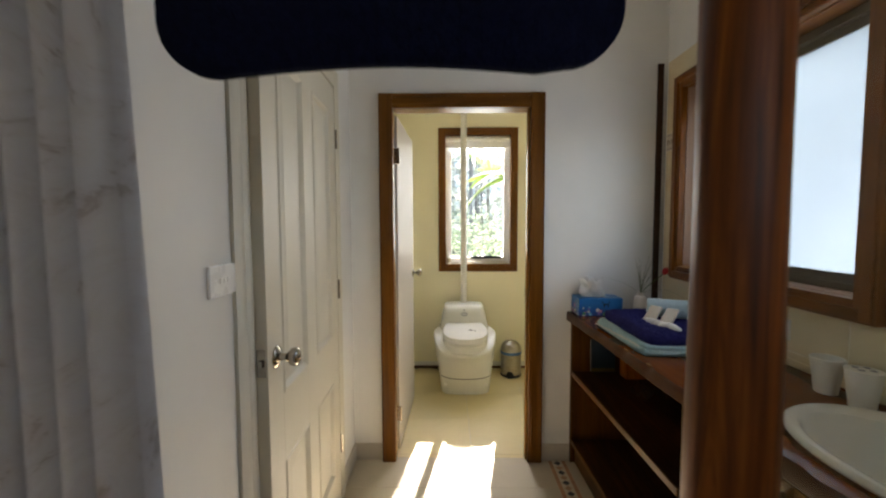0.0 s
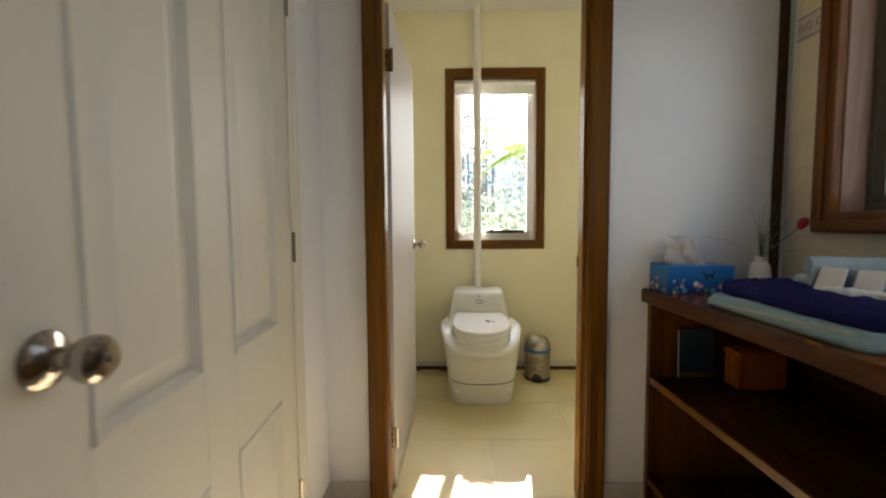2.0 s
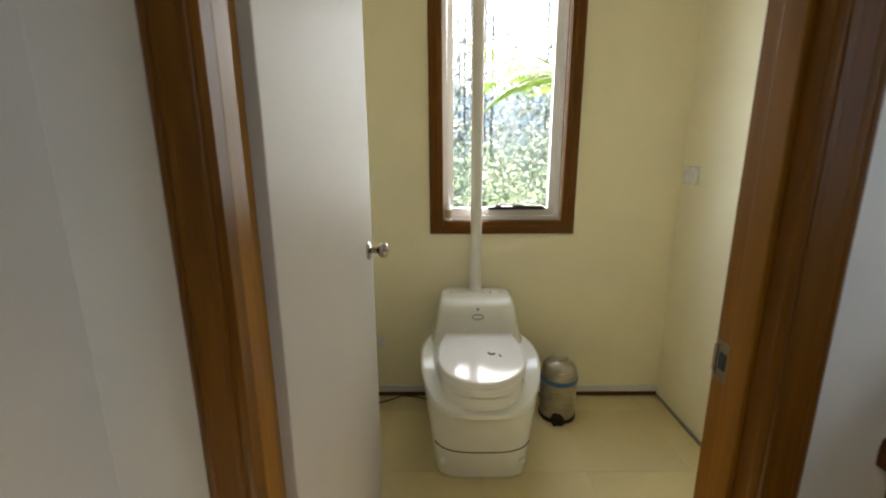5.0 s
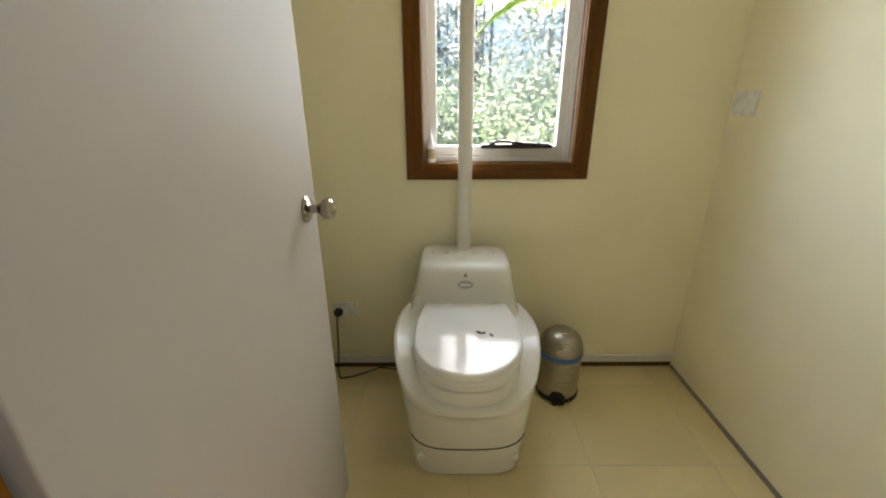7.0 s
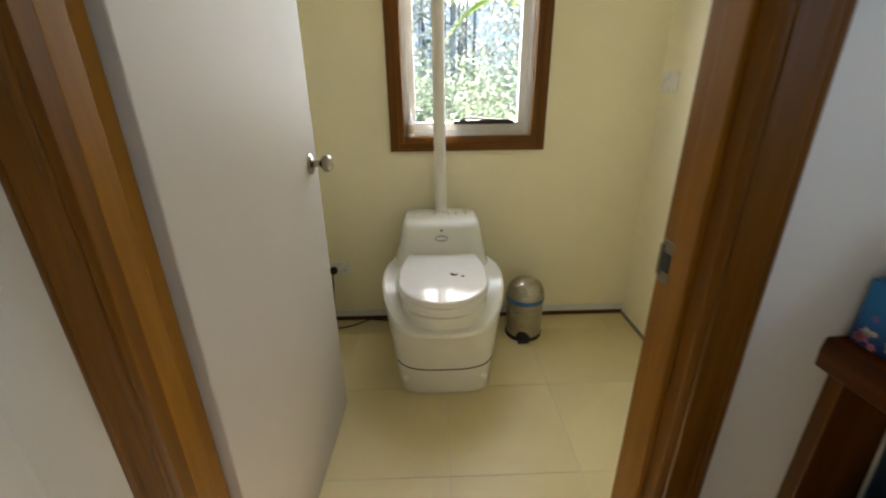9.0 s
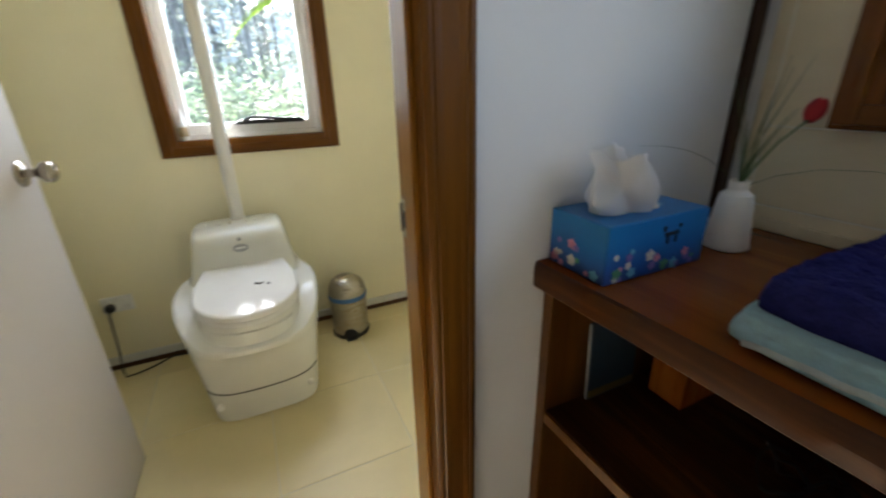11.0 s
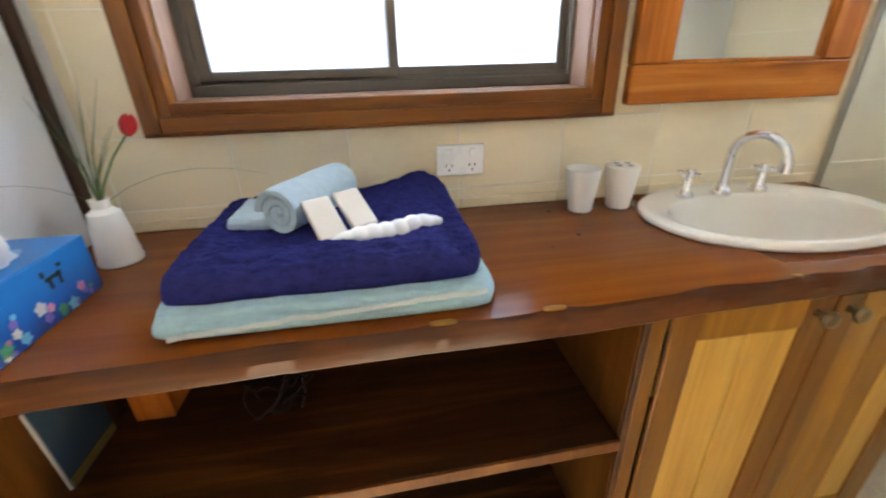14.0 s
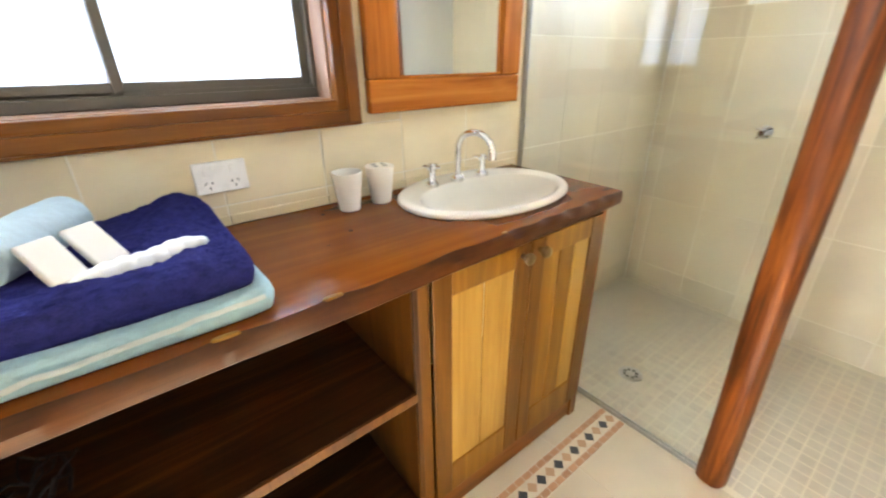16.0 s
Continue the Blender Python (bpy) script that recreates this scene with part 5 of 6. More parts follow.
part("cover", leaned(1.402, 1.540, 0, 0.008, 0, 0.188, 0.001), plastic("book_cover_blue", (0.030, 0.062, 0.10), 0.4), book)
part("page_block", leaned(1.399, 1.403, 0.0015, 0.0065, 0.002, 0.186, 0.0005), M_PAGES, book)
part("cover_stripe", leaned(1.404, 1.538, -0.0008, 0.001, 0.004, 0.022, 0.0), plastic("book_stripe", (0.20, 0.15, 0.03), 0.5), book)
wb = thing("timber_box", (1.64, 2.90, 0.545), "small reddish timber block box on the shelf", "box")
part("body", block(1.55, 1.72, 2.845, 2.925, 0.546, 0.665, 0.004), M_ORANGE["z"], wb)
part("lid", block(1.546, 1.724, 2.841, 2.929, 0.6655, 0.682, 0.004), M_ORANGE["y"], wb)
M_TWIG = paint("dark_twig", (0.012, 0.010, 0.009), 0.85)
orn = thing("dried_twigs", (1.52, 2.55, 0.545), "dark wiry dried twig ornament lying on the shelf", "ornament")
rg = random.Random(3)
for i in range(9):
    x, y = rg.uniform(1.53, 1.60), rg.uniform(2.54, 2.66)
    a = rg.uniform(0, 6.28)
    rr = rg.uniform(0.02, 0.05)
    pts = [(x + rr * math.cos(a + k * 0.5), y + rr * math.sin(a + k * 0.5), 0.549 + 0.06 * math.sin(k * 0.4) * rg.uniform(0.3, 1)) for k in range(7)]
    part("twig", tube(pts, [0.0036, 0.0034, 0.0030, 0.0026, 0.0022, 0.0018, 0.0010], 6), M_TWIG, orn)

# ---- shower ----
post = thing("post", (0.876, 1.075, 0), "round varnished red timber post with dark knots", "post")
bm = bmesh.new()
rings = []
for i in range(55):
    z = CEIL * i / 54
    ring = []
    for k in range(20):
        a = 2 * math.pi * k / 20
        sq = 1 / max(abs(math.cos(a + 0.3)), abs(math.sin(a + 0.3))) ** 0.45
        r = 0.042 * sq * (1 + 0.09 * noise.noise((math.cos(a), math.sin(a), z * 2.5)))
        ring.append((0.876 + 0.016 * z + r * math.cos(a), 1.075 + 0.020 * z + r * math.sin(a), z))
    rings.append(ring)
part("pole", loft(bm, rings), M_POST, post)

screen = thing("shower_screen", (1.37, 1.085, 0), "clear glass shower screen beside the timber post", "shower screen")
g = part("glass_panel", block(0.912, 1.796, 1.081, 1.089, 0.006, 2.02, 0.001), M_GLASS, screen)
g.visible_shadow = False
part("channel", boxes((0.918, 1.797, 1.076, 1.0805, 0, 0.016, 0.001), (0.918, 1.797, 1.0895, 1.094, 0, 0.016, 0.001), (0.918, 1.797, 1.0805, 1.0895, 0, 0.005, 0.0)), M_ALU, screen, "aluminium bottom channel")
part("wall_channel", boxes((1.788, 1.799, 1.076, 1.0805, 0.016, 2.02, 0.001), (1.788, 1.799, 1.0895, 1.094, 0.016, 2.02, 0.001)), M_ALU, screen)

rod = thing("curtain_rail", (0.45, 1.066, 2.05), "steel shower curtain rail between wall and post", "curtain rail")
part("rail", tube([(LEFT, 1.066, 2.05), (0.832, 1.066, 2.05)], 0.0125, 16), M_CHROME, rod)
part("flange", turned([(0.028, 0), (0.028, 0.006), (0.016, 0.012)], (LEFT, 1.066, 2.05), (1, 0, 0), 20), M_CHROME, rod)

M_CURT = material("curtain_fabric", (0.62, 0.61, 0.62), 0.7)
v = coords(M_CURT)
n1 = node(M_CURT, "ShaderNodeTexNoise", Scale=9.0, Detail=6.0, Roughness=0.7, Distortion=2.2)
link(M_CURT, v, n1.inputs["Vector"])
link(M_CURT, ramp(M_CURT, n1.outputs["Fac"], [(0.42, (0.64, 0.63, 0.65)), (0.56, (0.60, 0.58, 0.59)), (0.63, (0.42, 0.38, 0.37)), (0.72, (0.60, 0.58, 0.59))]), bsdf(M_CURT).inputs["Base Color"])
add_bump(M_CURT, tex_noise(M_CURT, v, 300, 2), 0.2, 0.001)
curtain = thing("shower_curtain", (0.17, 1.09, 0.05), "pale grey patterned shower curtain bunched against the wall", "curtain")
bm = bmesh.new()
rows = []
for i in range(41):
    z = 0.06 + (2.02 - 0.06) * i / 40
    row = []
    for j in range(121):
        s = j / 120
        wide = 0.268 - 0.060 * (i / 40) ** 1.5
        fold = math.sin(s * 2 * math.pi * 6.5 + 0.6 * noise.noise((s * 3, z, 0)))
        row.append(bm.verts.new((LEFT + 0.006 + wide * s + 0.012 * math.cos(s * 40) * (1 - 0.4 * i / 40), 1.066 + (0.018 + 0.006 * (1 - i / 40)) * fold + 0.006 * noise.noise((s * 2, z * 1.5, 7)), z)))
    rows.append(row)
for a, b in zip(rows, rows[1:]):
    for j in range(120):
        bm.faces.new((a[j], a[j + 1], b[j + 1], b[j]))
bmesh.ops.solidify(bm, geom=bm.faces[:], thickness=0.0012)
part("cloth", bm, M_CURT, curtain)
for i in range(7):
    x = LEFT + 0.03 + 0.031 * i
    ringp = [(x, 1.066 + 0.018 * math.cos(a), 2.045 + 0.022 * math.sin(a)) for a in [2 * math.pi * k / 16 for k in range(17)]]
    part("curtain_ring", tube(ringp, 0.0018, 6), M_CHROME, curtain)

mat_ = thing("bath_mat", (0.53, 1.09, 1.55), "dark navy bath mat with rounded corners hung over the curtain rail", "bath mat")


def mat_side(y0, y1, zb, sag):
    """One hanging half of the mat with rounded lower corners."""
    x0, x1, r, zt = 0.325, 0.748, 0.052, 2.062
    out = [(x0, zt)]
    out += [(x0 + r - r * math.cos(a), zb + r - r * math.sin(a) - 0.006) for a in [math.pi / 2 * k / 8 for k in range(9)]]
    out += [(x0 + r + (x1 - x0 - 2 * r) * k / 12, zb - 0.006 + sag * math.sin(math.pi * k / 12)) for k in range(1, 12)]
    out += [(x1 - r + r * math.sin(a), zb + r - r * math.cos(a)) for a in [math.pi / 2 * k / 8 for k in range(9)]]
    out += [(x1, zt)]
    ring = lambda y, k: [(0.53 + (x - 0.53) * k, y, zt + (z - zt) * k) for x, z in out]
    return loft(bmesh.new(), [ring(y0, 0.985), ring(y0 + 0.003, 1.0), ring(y1 - 0.003, 1.0), ring(y1, 0.985)])


part("near_half", mat_side(1.036, 1.052, 1.539, 0.010), M_MAT, mat_)
part("far_half", mat_side(1.080, 1.096, 1.565, 0.010), M_MAT, mat_)
part("fold", block(0.329, 0.738, 1.036, 1.096, 2.0635, 2.079, 0.007), M_MAT, mat_)

st = thing("shower_tap", (1.293, BACK, 0.955), "chrome shower tap on the tiled wall", "tap")
part("flange", turned([(0.030, 0), (0.030, 0.004), (0.020, 0.010), (0.013, 0.014)], (1.293, 0.0, 0.955), (0, 1, 0), 24), M_CHROME, st)
part("handle", turned([(0.012, 0.012), (0.014, 0.03), (0.020, 0.036), (0.021, 0.052), (0.012, 0.058)], (1.293, 0.0, 0.955), (0, 1, 0), 24), M_CHROME, st)
for a in (35, 125):
    c, s = 0.034 * math.cos(radians(a)), 0.034 * math.sin(radians(a))
    part("cross_bar", tube([(1.293 - c, 0.045, 0.955 - s), (1.293 + c, 0.045, 0.955 + s)], 0.0055, 10), M_CHROME, st)

drain = thing("floor_drain", (1.300, 0.822, 0), "round steel floor drain in the shower", "drain")
part("rim", lathe([(0.050, -0.002), (0.050, 0.0012), (0.046, 0.002), (0.041, 0.0012), (0.001, 0.001)], 1.300, 0.822, 36), M_ALU, drain)
for k in range(8):
    a = 2 * math.pi * k / 8
    part("slot", boxes((1.300 + 0.026 * math.cos(a) - 0.006, 1.300 + 0.026 * math.cos(a) + 0.006, 0.822 + 0.026 * math.sin(a) - 0.006, 0.822 + 0.026 * math.sin(a) + 0.006, 0.0008, 0.0022, 0.0)), M_BLACK, drain)

# ---- outside the toilet window ----
M_GROUND = paint("forest_floor", (0.22, 0.20, 0.165), 0.9, 0.4)
solid("ground", boxes((-150, 150, -150, 300, -0.6, -0.4)), M_GROUND, "dry leaf-strewn forest ground", "ground", "structure")
M_BARK = timber("bark", (0.05, 0.045, 0.04), (0.12, 0.11, 0.10), (0.21, 0.195, 0.18), "z", 0.9, 0.4, 0.6)


def leafy(name, color, light):
    m = bpy.data.materials.new(name)
    m.use_nodes = True
    b = m.node_tree.nodes["Principled BSDF"]
    b.inputs["Roughness"].default_value = 0.5
    g = m.node_tree.nodes.new("ShaderNodeNewGeometry")
    col = ramp(m, g.outputs["Random Per Island"], [(0.0, color), (1.0, light)])
    link(m, col, b.inputs["Base Color"])
    t = m.node_tree.nodes.new("ShaderNodeBsdfTranslucent")
    link(m, ramp(m, g.outputs["Random Per Island"], [(0.0, tint(color, 2.0)), (1.0, tint(light, 2.0))]), t.inputs["Color"])
    mx = m.node_tree.nodes.new("ShaderNodeMixShader")
    mx.inputs[0].default_value = 0.6
    out = m.node_tree.nodes["Material Output"]
    link(m, b.outputs[0], mx.inputs[1])
    link(m, t.outputs[0], mx.inputs[2])
    link(m, mx.outputs[0], out.inputs["Surface"])
    return m


M_LEAF = leafy("shrub_leaf", (0.075, 0.105, 0.055), (0.21, 0.24, 0.15))
M_PALM = leafy("palm_leaf", (0.085, 0.13, 0.014), (0.15, 0.20, 0.035))
M_CROWN = leafy("crown_leaf", (0.065, 0.075, 0.062), (0.21, 0.22, 0.19))


def leaf(bm, p, d, n, length, width):
    """One folded leaf blade."""
    d = d.normalized()
    s = d.cross(n).normalized()
    a, c = bm.verts.new(p), bm.verts.new(p + d * length)
    m = bm.verts.new(p + d * length * 0.5 - n * width * 0.15)
    l, r = bm.verts.new(p + d * length * 0.45 + s * width), bm.verts.new(p + d * length * 0.45 - s * width)
    bm.faces.new((a, m, l)), bm.faces.new((l, m, c)), bm.faces.new((a, r, m)), bm.faces.new((r, c, m))


def shrub(x, y, size, rg, mat, group="understorey shrubs"):
    t = thing("shrub", (x, y, -0.4), "leafy green understorey shrub in sunlight", "shrub", group)
    bm = bmesh.new()
    tips = []
    for _ in range(9):
        a = rg.uniform(0, 6.28)
        rr, h = rg.uniform(0.15, 0.6) * size, rg.uniform(0.45, 1.1) * size
        tip = Vector((x + rr * math.cos(a), y + rr * math.sin(a), -0.4 + h))
        mid = Vector((x + rr * 0.3 * math.cos(a), y + rr * 0.3 * math.sin(a), -0.4 + h * 0.55))
        tube([(x, y, -0.42), mid, tip], [0.012 * size, 0.008 * size, 0.003], 5, bm)
        tips += [mid, (mid + tip) / 2, tip, tip]
    part("stems", bm, M_BARK, t)
    bm = bmesh.new()
    for tip in tips:
        for _ in range(13):
            o = Vector((rg.gauss(0, 1), rg.gauss(0, 1), rg.gauss(0, 0.7))) * 0.13 * size
            d = Vector((rg.gauss(0, 1), rg.gauss(0, 1), rg.gauss(0.1, 0.6)))
            leaf(bm, tip + o, d, Vector((rg.gauss(0, 0.5), rg.gauss(0, 0.5), 1)).normalized(), rg.uniform(0.07, 0.16), rg.uniform(0.012, 0.026))
    part("leaves", bm, mat, t)


def tree(x, y, r, h, rg):
    t = thing("tree", (x, y, -0.4), "slender straight forest tree with grey bark", "tree", "forest trees")
    bend = rg.uniform(-0.25, 0.25)
    pts = [(x + bend * (k / 8) ** 2 + 0.03 * rg.uniform(-1, 1), y + 0.03 * rg.uniform(-1, 1), -0.45 + h * k / 8) for k in range(9)]
    part("trunk", tube(pts, [r * (1.15 if k == 0 else 1 - 0.08 * k) for k in range(9)], 9), M_BARK, t)
    bm, lf = bmesh.new(), bmesh.new()
    for _ in range(7):
        k = rg.uniform(0.6, 0.98)
        a = rg.uniform(0, 6.28)
        p = Vector((x + bend * k * k, y, -0.45 + h * k))
        q = p + Vector((math.cos(a), math.sin(a), 0.5)) * rg.uniform(0.5, 1.4)
        tube([p, (p + q) / 2 + Vector((0, 0, 0.1)), q], [r * 0.35, r * 0.2, r * 0.08], 5, bm)
        for _ in range(26):
            o = Vector((rg.gauss(0, 1), rg.gauss(0, 1), rg.gauss(0, 0.8))) * 0.3
            leaf(lf, q + o, Vector((rg.gauss(0, 1), rg.gauss(0, 1), rg.gauss(-0.3, 0.6))), Vector((0.1, 0.1, 1)).normalized(), rg.uniform(0.12, 0.22), 0.025)
    part("limbs", bm, M_BARK, t)
    part("crown", lf, M_CROWN, t)


rg = random.Random(21)


def in_sunlane(x, y):
    return abs(x - (0.85 + 0.164 * (y - 4.6))) < 0.75


for _ in range(90):
    y = rg.uniform(10, 30)
    x = 0.8 + rg.uniform(-0.55, 0.55) * (y - 1.5) * 0.75
    if not in_sunlane(x, y):
        tree(x, y, rg.uniform(0.02, 0.055) * (1 + y / 40), rg.uniform(9, 14), rg)
for _ in range(70):
    y = rg.uniform(6.2, 15)
    x = 0.8 + rg.uniform(-0.5, 0.5) * (y - 1.5) * 0.8
    shrub(x, y, rg.uniform(0.8, 1.4) * (0.7 + y / 14), rg, M_LEAF)

# woods behind: a deep mass of small leaves and thin stems
lv, lf = [], []
for _ in range(70000):
    y = rg.uniform(13, 32)
    x = 0.9 + rg.uniform(-0.55, 0.55) * (y - 1.0)
    z = rg.uniform(-0.4, 0.46 * (y - 5.0))
    if noise.noise((x * 0.9, y * 0.5, z * 0.6)) + noise.noise((x * 2.6, y * 1.1, z * 2.1)) * 0.7 < 0.0:
        continue
    d = Vector((rg.gauss(0, 1), rg.gauss(0, 1), rg.gauss(-0.2, 0.7))).normalized() * rg.uniform(0.14, 0.40)
    s = d.cross(Vector((rg.gauss(0, 0.5), rg.gauss(0, 0.5), 1))).normalized() * rg.uniform(0.03, 0.075)
    b, p = len(lv), Vector((x, y, z))
    lv += [tuple(p), tuple(p + d * 0.5 + s), tuple(p + d), tuple(p + d * 0.5 - s)]
    lf.append((b, b + 1, b + 2, b + 3))
# ridge added in the distance to fill sky gaps; haze painted as pale colour
M_RIDGE = paint("ridge_haze", (0.34, 0.36, 0.34), 0.95, 0.5)
ridge = bmesh.new()
n = 90
loft(ridge, [[(-70 + 142 * k / n, 72, -0.5), (-70 + 142 * k / n, 64 + 3 * noise.noise((k * 0.5, 0, 0)), -0.5), (-70 + 142 * k / n, 65 + 3 * noise.noise((k * 0.9, 3, 0)), 6 + 2 * noise.noise((k * 0.8, 5, 0))), (-70 + 142 * k / n, 70, 12 + 2.5 * noise.noise((k * 0.6, 1, 0)) + 1.6 * noise.noise((k * 2.1, 7, 0)))] for k in range(n + 1)])
solid("backdrop", ridge, M_RIDGE, "added ridge backdrop beyond the forest, haze in its pale tone", "ridge", "structure")
me = bpy.data.meshes.new("far_woods")
me.from_pydata(lv, [], lf)
me.materials.append(M_CROWN)
tagged(new("far_woods", me), "dense sunlit forest foliage in the distance", "woods", kind="stuff")


def frond(bm, base, way, length, droop, rg):
    """A palm frond: an arching rib with long leaflets both sides."""
    way = Vector(way).normalized()
    side = way.cross(Vector((0, 0, 1))).normalized()
    prev = None
    for i in range(32):
        u = i / 31
        p = Vector(base) + way * length * u + Vector((0, 0, 0.25 * length * math.sin(u * 1.6) - droop * u * u))
        if prev is not None:
            tube([prev, p], [0.010 * (1 - u) + 0.003] * 2, 5, bm)
        if i > 2:
            for s in (-1, 1):
                d = side * s + way * 0.55 + Vector((0, 0, -0.25 - 0.3 * u))
                leaf(bm, p, d, Vector((0, 0, 1)), 0.42 * math.sin(math.pi * (0.12 + 0.85 * u)) + 0.05, 0.016)
        prev = p


palm = thing("palm", (2.1, 7.1, -0.4), "young palm with sunlit arching fronds", "palm")
part("trunk", tube([(2.1, 7.1, -0.45), (2.08, 7.1, 0.8), (2.1, 7.08, 2.1)], [0.07, 0.055, 0.05], 10), M_BARK, palm)
for k, (dx, dy, dr) in enumerate(((-1, -0.1, 0.05), (-1, 0.25, 0.45), (-0.9, -0.35, 0.62), (0.4, -1, 0.5), (1, 0.1, 0.4), (-0.8, 0.6, 0.2), (-1, 0.1, 0.9), (-0.3, 0.9, 0.4))):
    bm = bmesh.new()
    frond(bm, (2.1, 7.08, 2.08), (dx, dy, 0.12), 1.25, dr, rg)
    part("frond", bm, M_PALM, palm)

# ---- tiles and mosaic pieces, last ----


def tile_mesh(name, w, h, t, mat, bev=0.0015):
    """A flat tile with eased edges, its back at the origin plane z=0, corner at the origin."""
    bm = bmesh.new()
    rings = [[(0, 0, 0), (w, 0, 0), (w, h, 0), (0, h, 0)], [(0, 0, t - bev), (w, 0, t - bev), (w, h, t - bev), (0, h, t - bev)], [(bev, bev, t), (w - bev, bev, t), (w - bev, h - bev, t), (bev, h - bev, t)]]
    loft(bm, rings, False, True)
    return finish(name, bm, mat, False)


TILE_CACHE = {}


def lay(name, parent, m, w, h, t, mat, bev=0.0015):
    key = (round(w, 4), round(h, 4), round(t, 4), mat.name)
    if key not in TILE_CACHE:
        TILE_CACHE[key] = tile_mesh(name, w, h, t, mat, bev)
    ob = new(name, TILE_CACHE[key])
    ob.parent = parent
    ob.matrix_basis = Matrix.Translation(-parent.location) @ m
    return ob


def facing(way):
    """Turns a tile (its face +z) to face way; its width then runs along the wall and its height up."""
    return {"x-": Matrix(((0, 0, -1), (-1, 0, 0), (0, 1, 0))).to_4x4(), "y+": Matrix(((-1, 0, 0), (0, 0, 1), (0, 1, 0))).to_4x4(), "x+": Matrix(((0, 0, 1), (1, 0, 0), (0, 1, 0))).to_4x4(), "z+": Matrix.Identity(4)}[way]


GAP = 0.003
ROWS_Z = [(0.0, 0.135), (0.135, 0.54), (0.54, 0.942), (0.942, 1.347), (1.347, 1.79), (1.885, 2.275)]


def overlaps(a0, a1, b0, b1):
    return a0 < b1 - 1e-4 and a1 > b0 + 1e-4


def tile_wall(parent, way, plane, u_edges, rows, hole, mat, name="tile"):
    """Tiles between the u edges and rows, cut round the hole (u0, u1, z0, z1)."""
    for u0, u1 in zip(u_edges, u_edges[1:]):
        for z0, z1 in rows:
            pieces = [(u0, u1, z0, z1)]
            if hole and overlaps(u0, u1, hole[0], hole[1]) and overlaps(z0, z1, hole[2], hole[3]):
                pieces = []
                if z0 < hole[2] - 0.01:
                    pieces.append((u0, u1, z0, hole[2]))
                if z1 > hole[3] + 0.01:
                    pieces.append((u0, u1, hole[3], z1))
                za, zb = max(z0, hole[2]), min(z1, hole[3])
                if u0 < hole[0] - 0.01:
                    pieces.append((u0, hole[0], za, zb))
                if u1 > hole[1] + 0.01:
                    pieces.append((hole[1], u1, za, zb))
            for a, b, c, d in pieces:
                w, h = b - a - GAP, d - c - GAP
                if w < 0.004 or h < 0.004:
                    continue
                at = {"x-": (plane, b - GAP / 2, c + GAP / 2), "y+": (b - GAP / 2, plane, c + GAP / 2), "x+": (plane, a + GAP / 2, c + GAP / 2)}[way]
                lay(name, parent, Matrix.Translation(at) @ facing(way), w, h, 0.0085, mat)


TW = 0.264
# grout beds just under the tile faces
part("grout_bed", boxes((1.8026, 1.8095, 0.0, 1.081, 0.0, 2.272), (1.8026, 1.8095, 1.081, 2.977, 0.55, 1.104), (1.8026, 1.8095, 1.081, 1.80, 1.104, 2.272), (1.8026, 1.8095, 2.828, 2.977, 1.104, 2.272)), M_GROUT, wall_east)
part("grout_bed", boxes((LEFT + 0.001, 1.80, BACK, -0.0028, 0, SZ0), (LEFT + 0.001, SX0, BACK, -0.0028, SZ0, 2.27), (SX1, 1.80, BACK, -0.0028, SZ0, 2.27), (SX0, SX1, BACK, -0.0028, SZ1, 2.27)), M_GROUT, wall_south)
edges = [1.085 + 0.003] + [y for y in [2.6855 - TW * k for k in range(6, -2, -1)] if 1.10 < y < 2.975] + [2.978]
tile_wall(wall_east, "x-", RIGHT, edges, ROWS_Z[2:], (1.80, 2.828, 1.103, 2.138), M_TILE)
edges_s = [0.0] + [0.03 + TW * k for k in range(1, 4)] + [1.082]
tile_wall(wall_east, "x-", RIGHT, edges_s, ROWS_Z, None, M_TILE_SH, "shower_tile")
edges_b = [LEFT] + [1.466 - TW * k for k in range(5, -2, -1)] + [1.80]
edges_b = [e for e in edges_b if LEFT <= e <= 1.80]
tile_wall(wall_south, "y+", BACK, edges_b, ROWS_Z, (SX0, SX1, SZ0, SZ1), M_TILE_SH, "shower_tile")
# splash strip above the bench and patterned border
for y0, y1 in zip(edges, edges[1:]):
    lay("splash_tile", wall_east, Matrix.Translation((1.8015, y1 - 0.001, 0.8905)) @ facing("x-"), y1 - y0 - 0.002, 0.026, 0.005, M_TILE)
M_BORDER = tile("border_tile", (0.60, 0.52, 0.40), 0.3, 0.02, 26)
for y0, y1 in ((1.10, 1.35), (1.35, 1.60), (1.60, 1.795), (2.835, 2.977)):
    lay("border_tile", wall_east, Matrix.Translation((RIGHT, y1 - 0.001, 1.792)) @ facing("x-"), y1 - y0 - 0.002, 0.09, 0.009, M_BORDER)
M_RELIEF = plastic("border_relief", (0.34, 0.27, 0.20), 0.4)
for y0, y1 in ((2.835, 2.977),):
    for k in range(2):
        cy = y0 + (k + 0.5) * (y1 - y0) / 2
        pts = [(1.799, cy + 0.024 * math.cos(a), 1.837 + 0.012 * math.sin(2 * a)) for a in [2 * math.pi * i / 24 for i in range(25)]]
        part("border_scroll", tube(pts, 0.0022, 6), M_RELIEF, wall_east)
    part("border_line", boxes((1.7985, 1.802, y0 + 0.002, y1 - 0.002, 1.797, 1.802, 0.0005), (1.7985, 1.802, y0 + 0.002, y1 - 0.002, 1.872, 1.877, 0.0005)), M_RELIEF, wall_east)

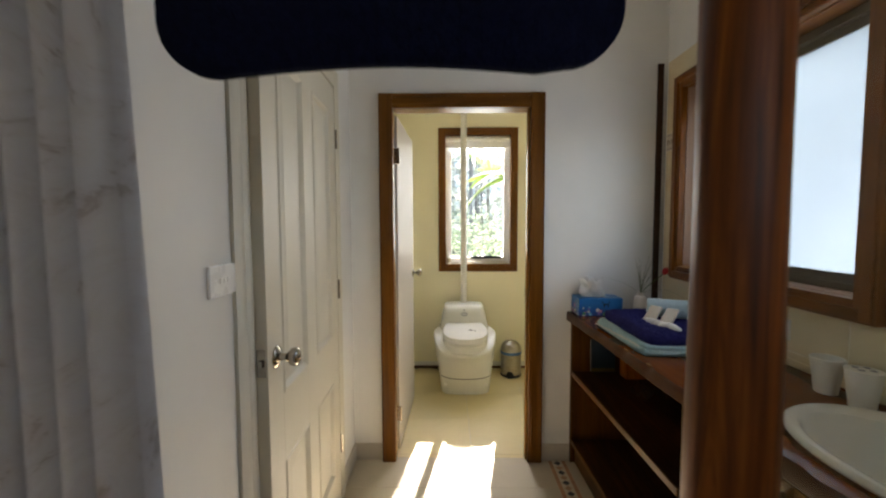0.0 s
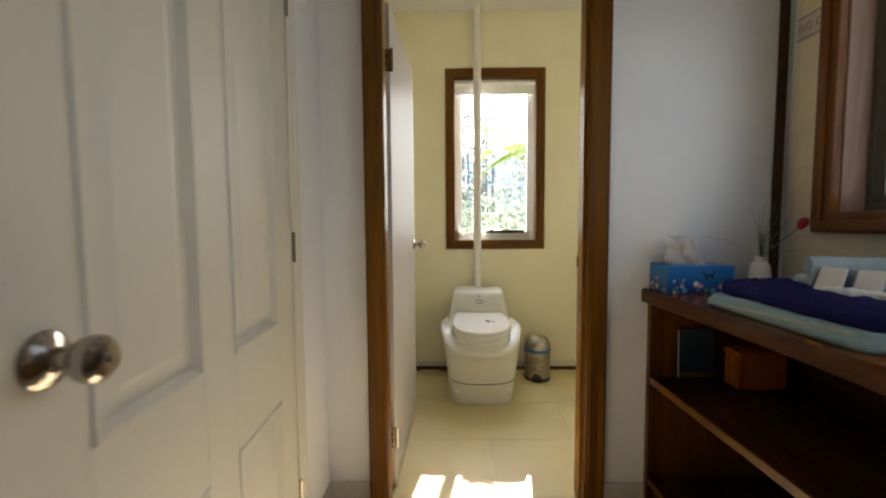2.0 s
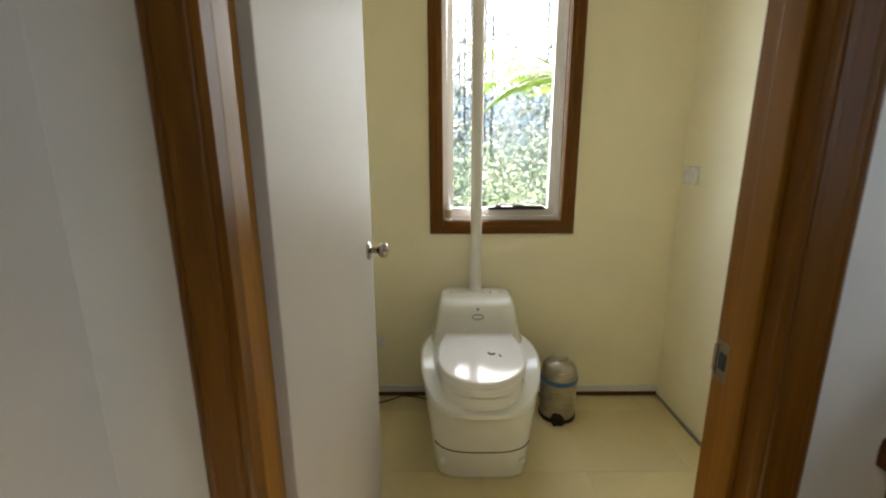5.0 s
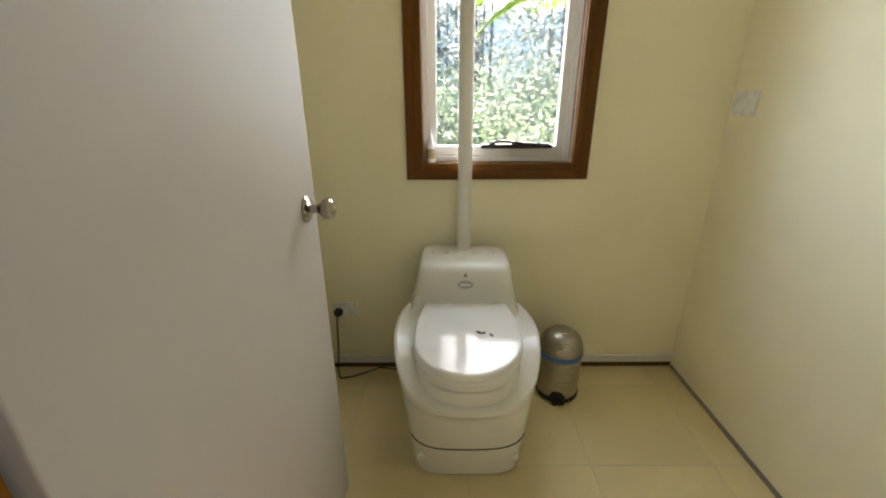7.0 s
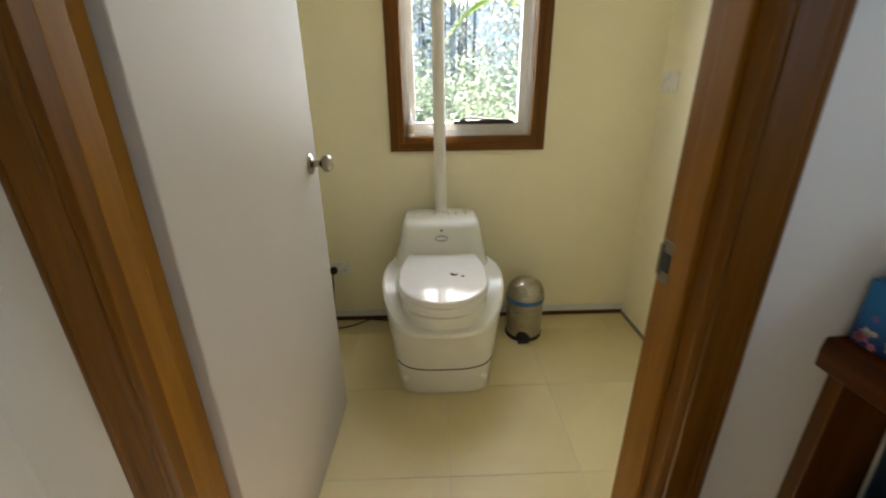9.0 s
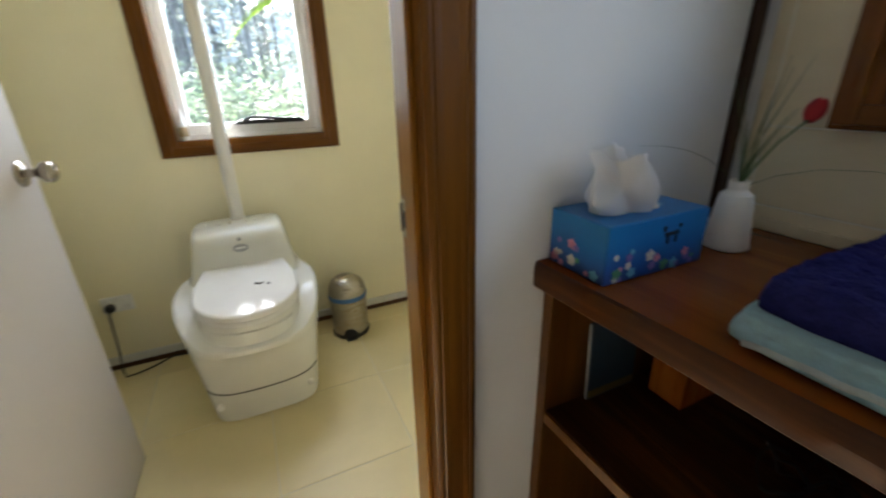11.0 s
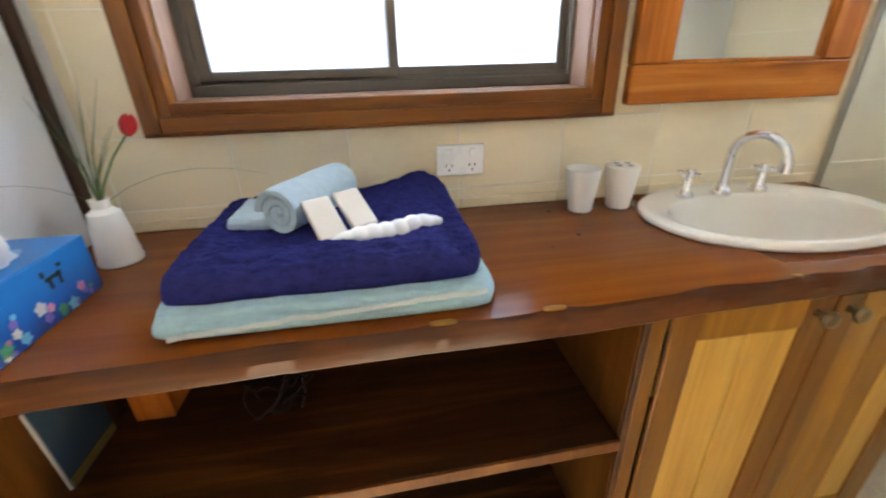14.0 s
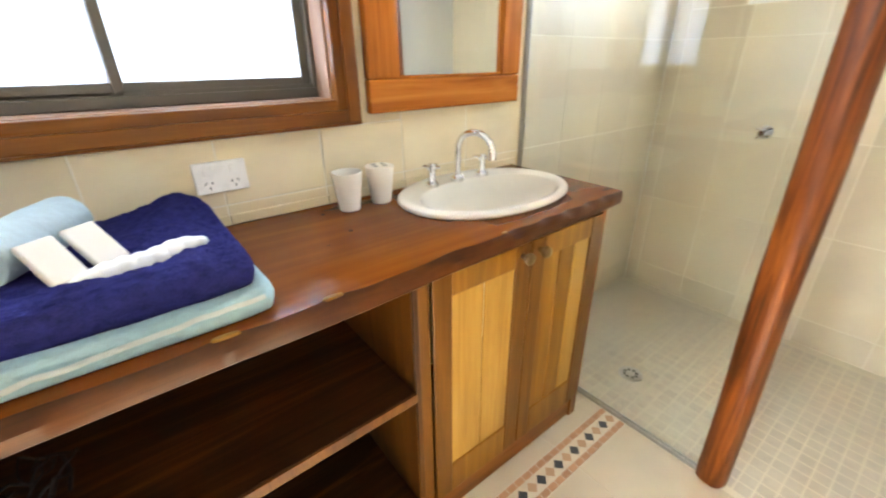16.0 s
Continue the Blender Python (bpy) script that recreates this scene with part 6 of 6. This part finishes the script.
MX0, MX1, MY0, MY1 = 1.168, 1.272, 1.096, 2.990


def floor_tiles(x_edges, y_edges, mat, name):
    for x0, x1 in zip(x_edges, x_edges[1:]):
        for y0, y1 in zip(y_edges, y_edges[1:]):
            lay(name, floor, Matrix.Translation((x0 + GAP / 2, y0 + GAP / 2, -0.008)), x1 - x0 - GAP, y1 - y0 - GAP, 0.008, mat, 0.001)


toilet_x = [LEFT, 0.275, 0.727, 1.180, 1.633, RIGHT_T]
toilet_y = [3.02, 3.052, 3.502, 3.946, 4.39, END]
floor_tiles(toilet_x, toilet_y, M_FLOOR_T, "toilet_floor_tile")
bath_y = [1.096, 1.39, 1.84, 2.29, 2.74, 3.02]
floor_tiles([LEFT, 0.36, 0.81, MX0], bath_y, M_FLOOR, "floor_tile")
floor_tiles([MX1, 1.345], bath_y, M_FLOOR, "floor_tile")
floor_tiles([1.345, RIGHT], bath_y, M_FLOOR, "floor_tile")
floor_tiles([LEFT - 0.9, -0.42, LEFT], [1.3, 1.84, 2.29, 2.74, 3.18], M_FLOOR, "floor_tile")
lay("floor_tile", floor, Matrix.Translation((MX0 + GAP / 2, MY1 + 0.001, -0.008)), MX1 - MX0 - GAP, 3.02 - MY1 - 0.002, 0.008, M_FLOOR, 0.001)

# mosaic border along the bench
M_TAN = tile("mosaic_terracotta", (0.50, 0.27, 0.14), 0.4, 0.12, 30)
M_SAND = tile("mosaic_sand", (0.52, 0.33, 0.19), 0.4, 0.10, 30)
M_INK = tile("mosaic_black", (0.045, 0.05, 0.055), 0.3, 0.1, 30)
M_CREAM = tile("mosaic_cream", (0.68, 0.60, 0.45), 0.3, 0.04, 20)
lay("mosaic_bed", floor, Matrix.Translation((MX0 + 0.001, MY0, -0.0095)), MX1 - MX0 - 0.002, MY1 - MY0, 0.008, M_CREAM, 0.0005)
n = 52
step = (MY1 - MY0) / n
for i in range(n):
    for x in (MX0 + 0.002, MX1 - 0.023):
        lay("mosaic_chip", floor, Matrix.Translation((x, MY0 + step * i + 0.0015, -0.006)), 0.021, step - 0.003, 0.0065, M_TAN, 0.0008)
nd = 42
stepd = (MY1 - MY0) / nd
for i in range(nd):
    m = Matrix.Translation(((MX0 + MX1) / 2, MY0 + stepd * (i + 0.5), -0.006)) @ Matrix.Rotation(radians(45), 4, "Z") @ Matrix.Translation((-0.0145, -0.0145, 0))
    lay("mosaic_diamond", floor, m, 0.029, 0.029, 0.0066, M_INK if i % 2 else M_SAND, 0.0008)

# shower floor: small square mosaic, nearest rows as pieces, the rest joined
sq = 0.049
cols_n = int((1.795 - LEFT) / sq)
rows_n = int((1.075 - 0.0) / sq)
rest_v, rest_f = [], []
for i in range(cols_n):
    for j in range(rows_n):
        x, y = LEFT + 0.004 + i * sq, 1.074 - (j + 1) * sq
        if math.hypot(x + sq / 2 - 1.300, y + sq / 2 - 0.822) < 0.03:
            continue
        if j < 8:
            lay("mosaic_square", floor, Matrix.Translation((x, y, -0.0075)), sq - 0.004, sq - 0.004, 0.006, M_MOSAIC, 0.001)
        else:
            b = len(rest_v)
            w, e = sq - 0.004, 0.001
            rest_v += [(x, y, -0.0075), (x + w, y, -0.0075), (x + w, y + w, -0.0075), (x, y + w, -0.0075), (x + e, y + e, -0.0015), (x + w - e, y + e, -0.0015), (x + w - e, y + w - e, -0.0015), (x + e, y + w - e, -0.0015)]
            rest_f += [(b + 4, b + 5, b + 6, b + 7)] + [(b + k, b + (k + 1) % 4, b + 4 + (k + 1) % 4, b + 4 + k) for k in range(4)]
me = bpy.data.meshes.new("mosaic_field")
me.from_pydata([tuple(Vector(v) - floor.location) for v in rest_v], [], rest_f)
me.materials.append(M_MOSAIC)
field = tagged(new("mosaic_field", me), "small cream mosaic squares of the shower floor", kind="stuff")
field.parent = floor
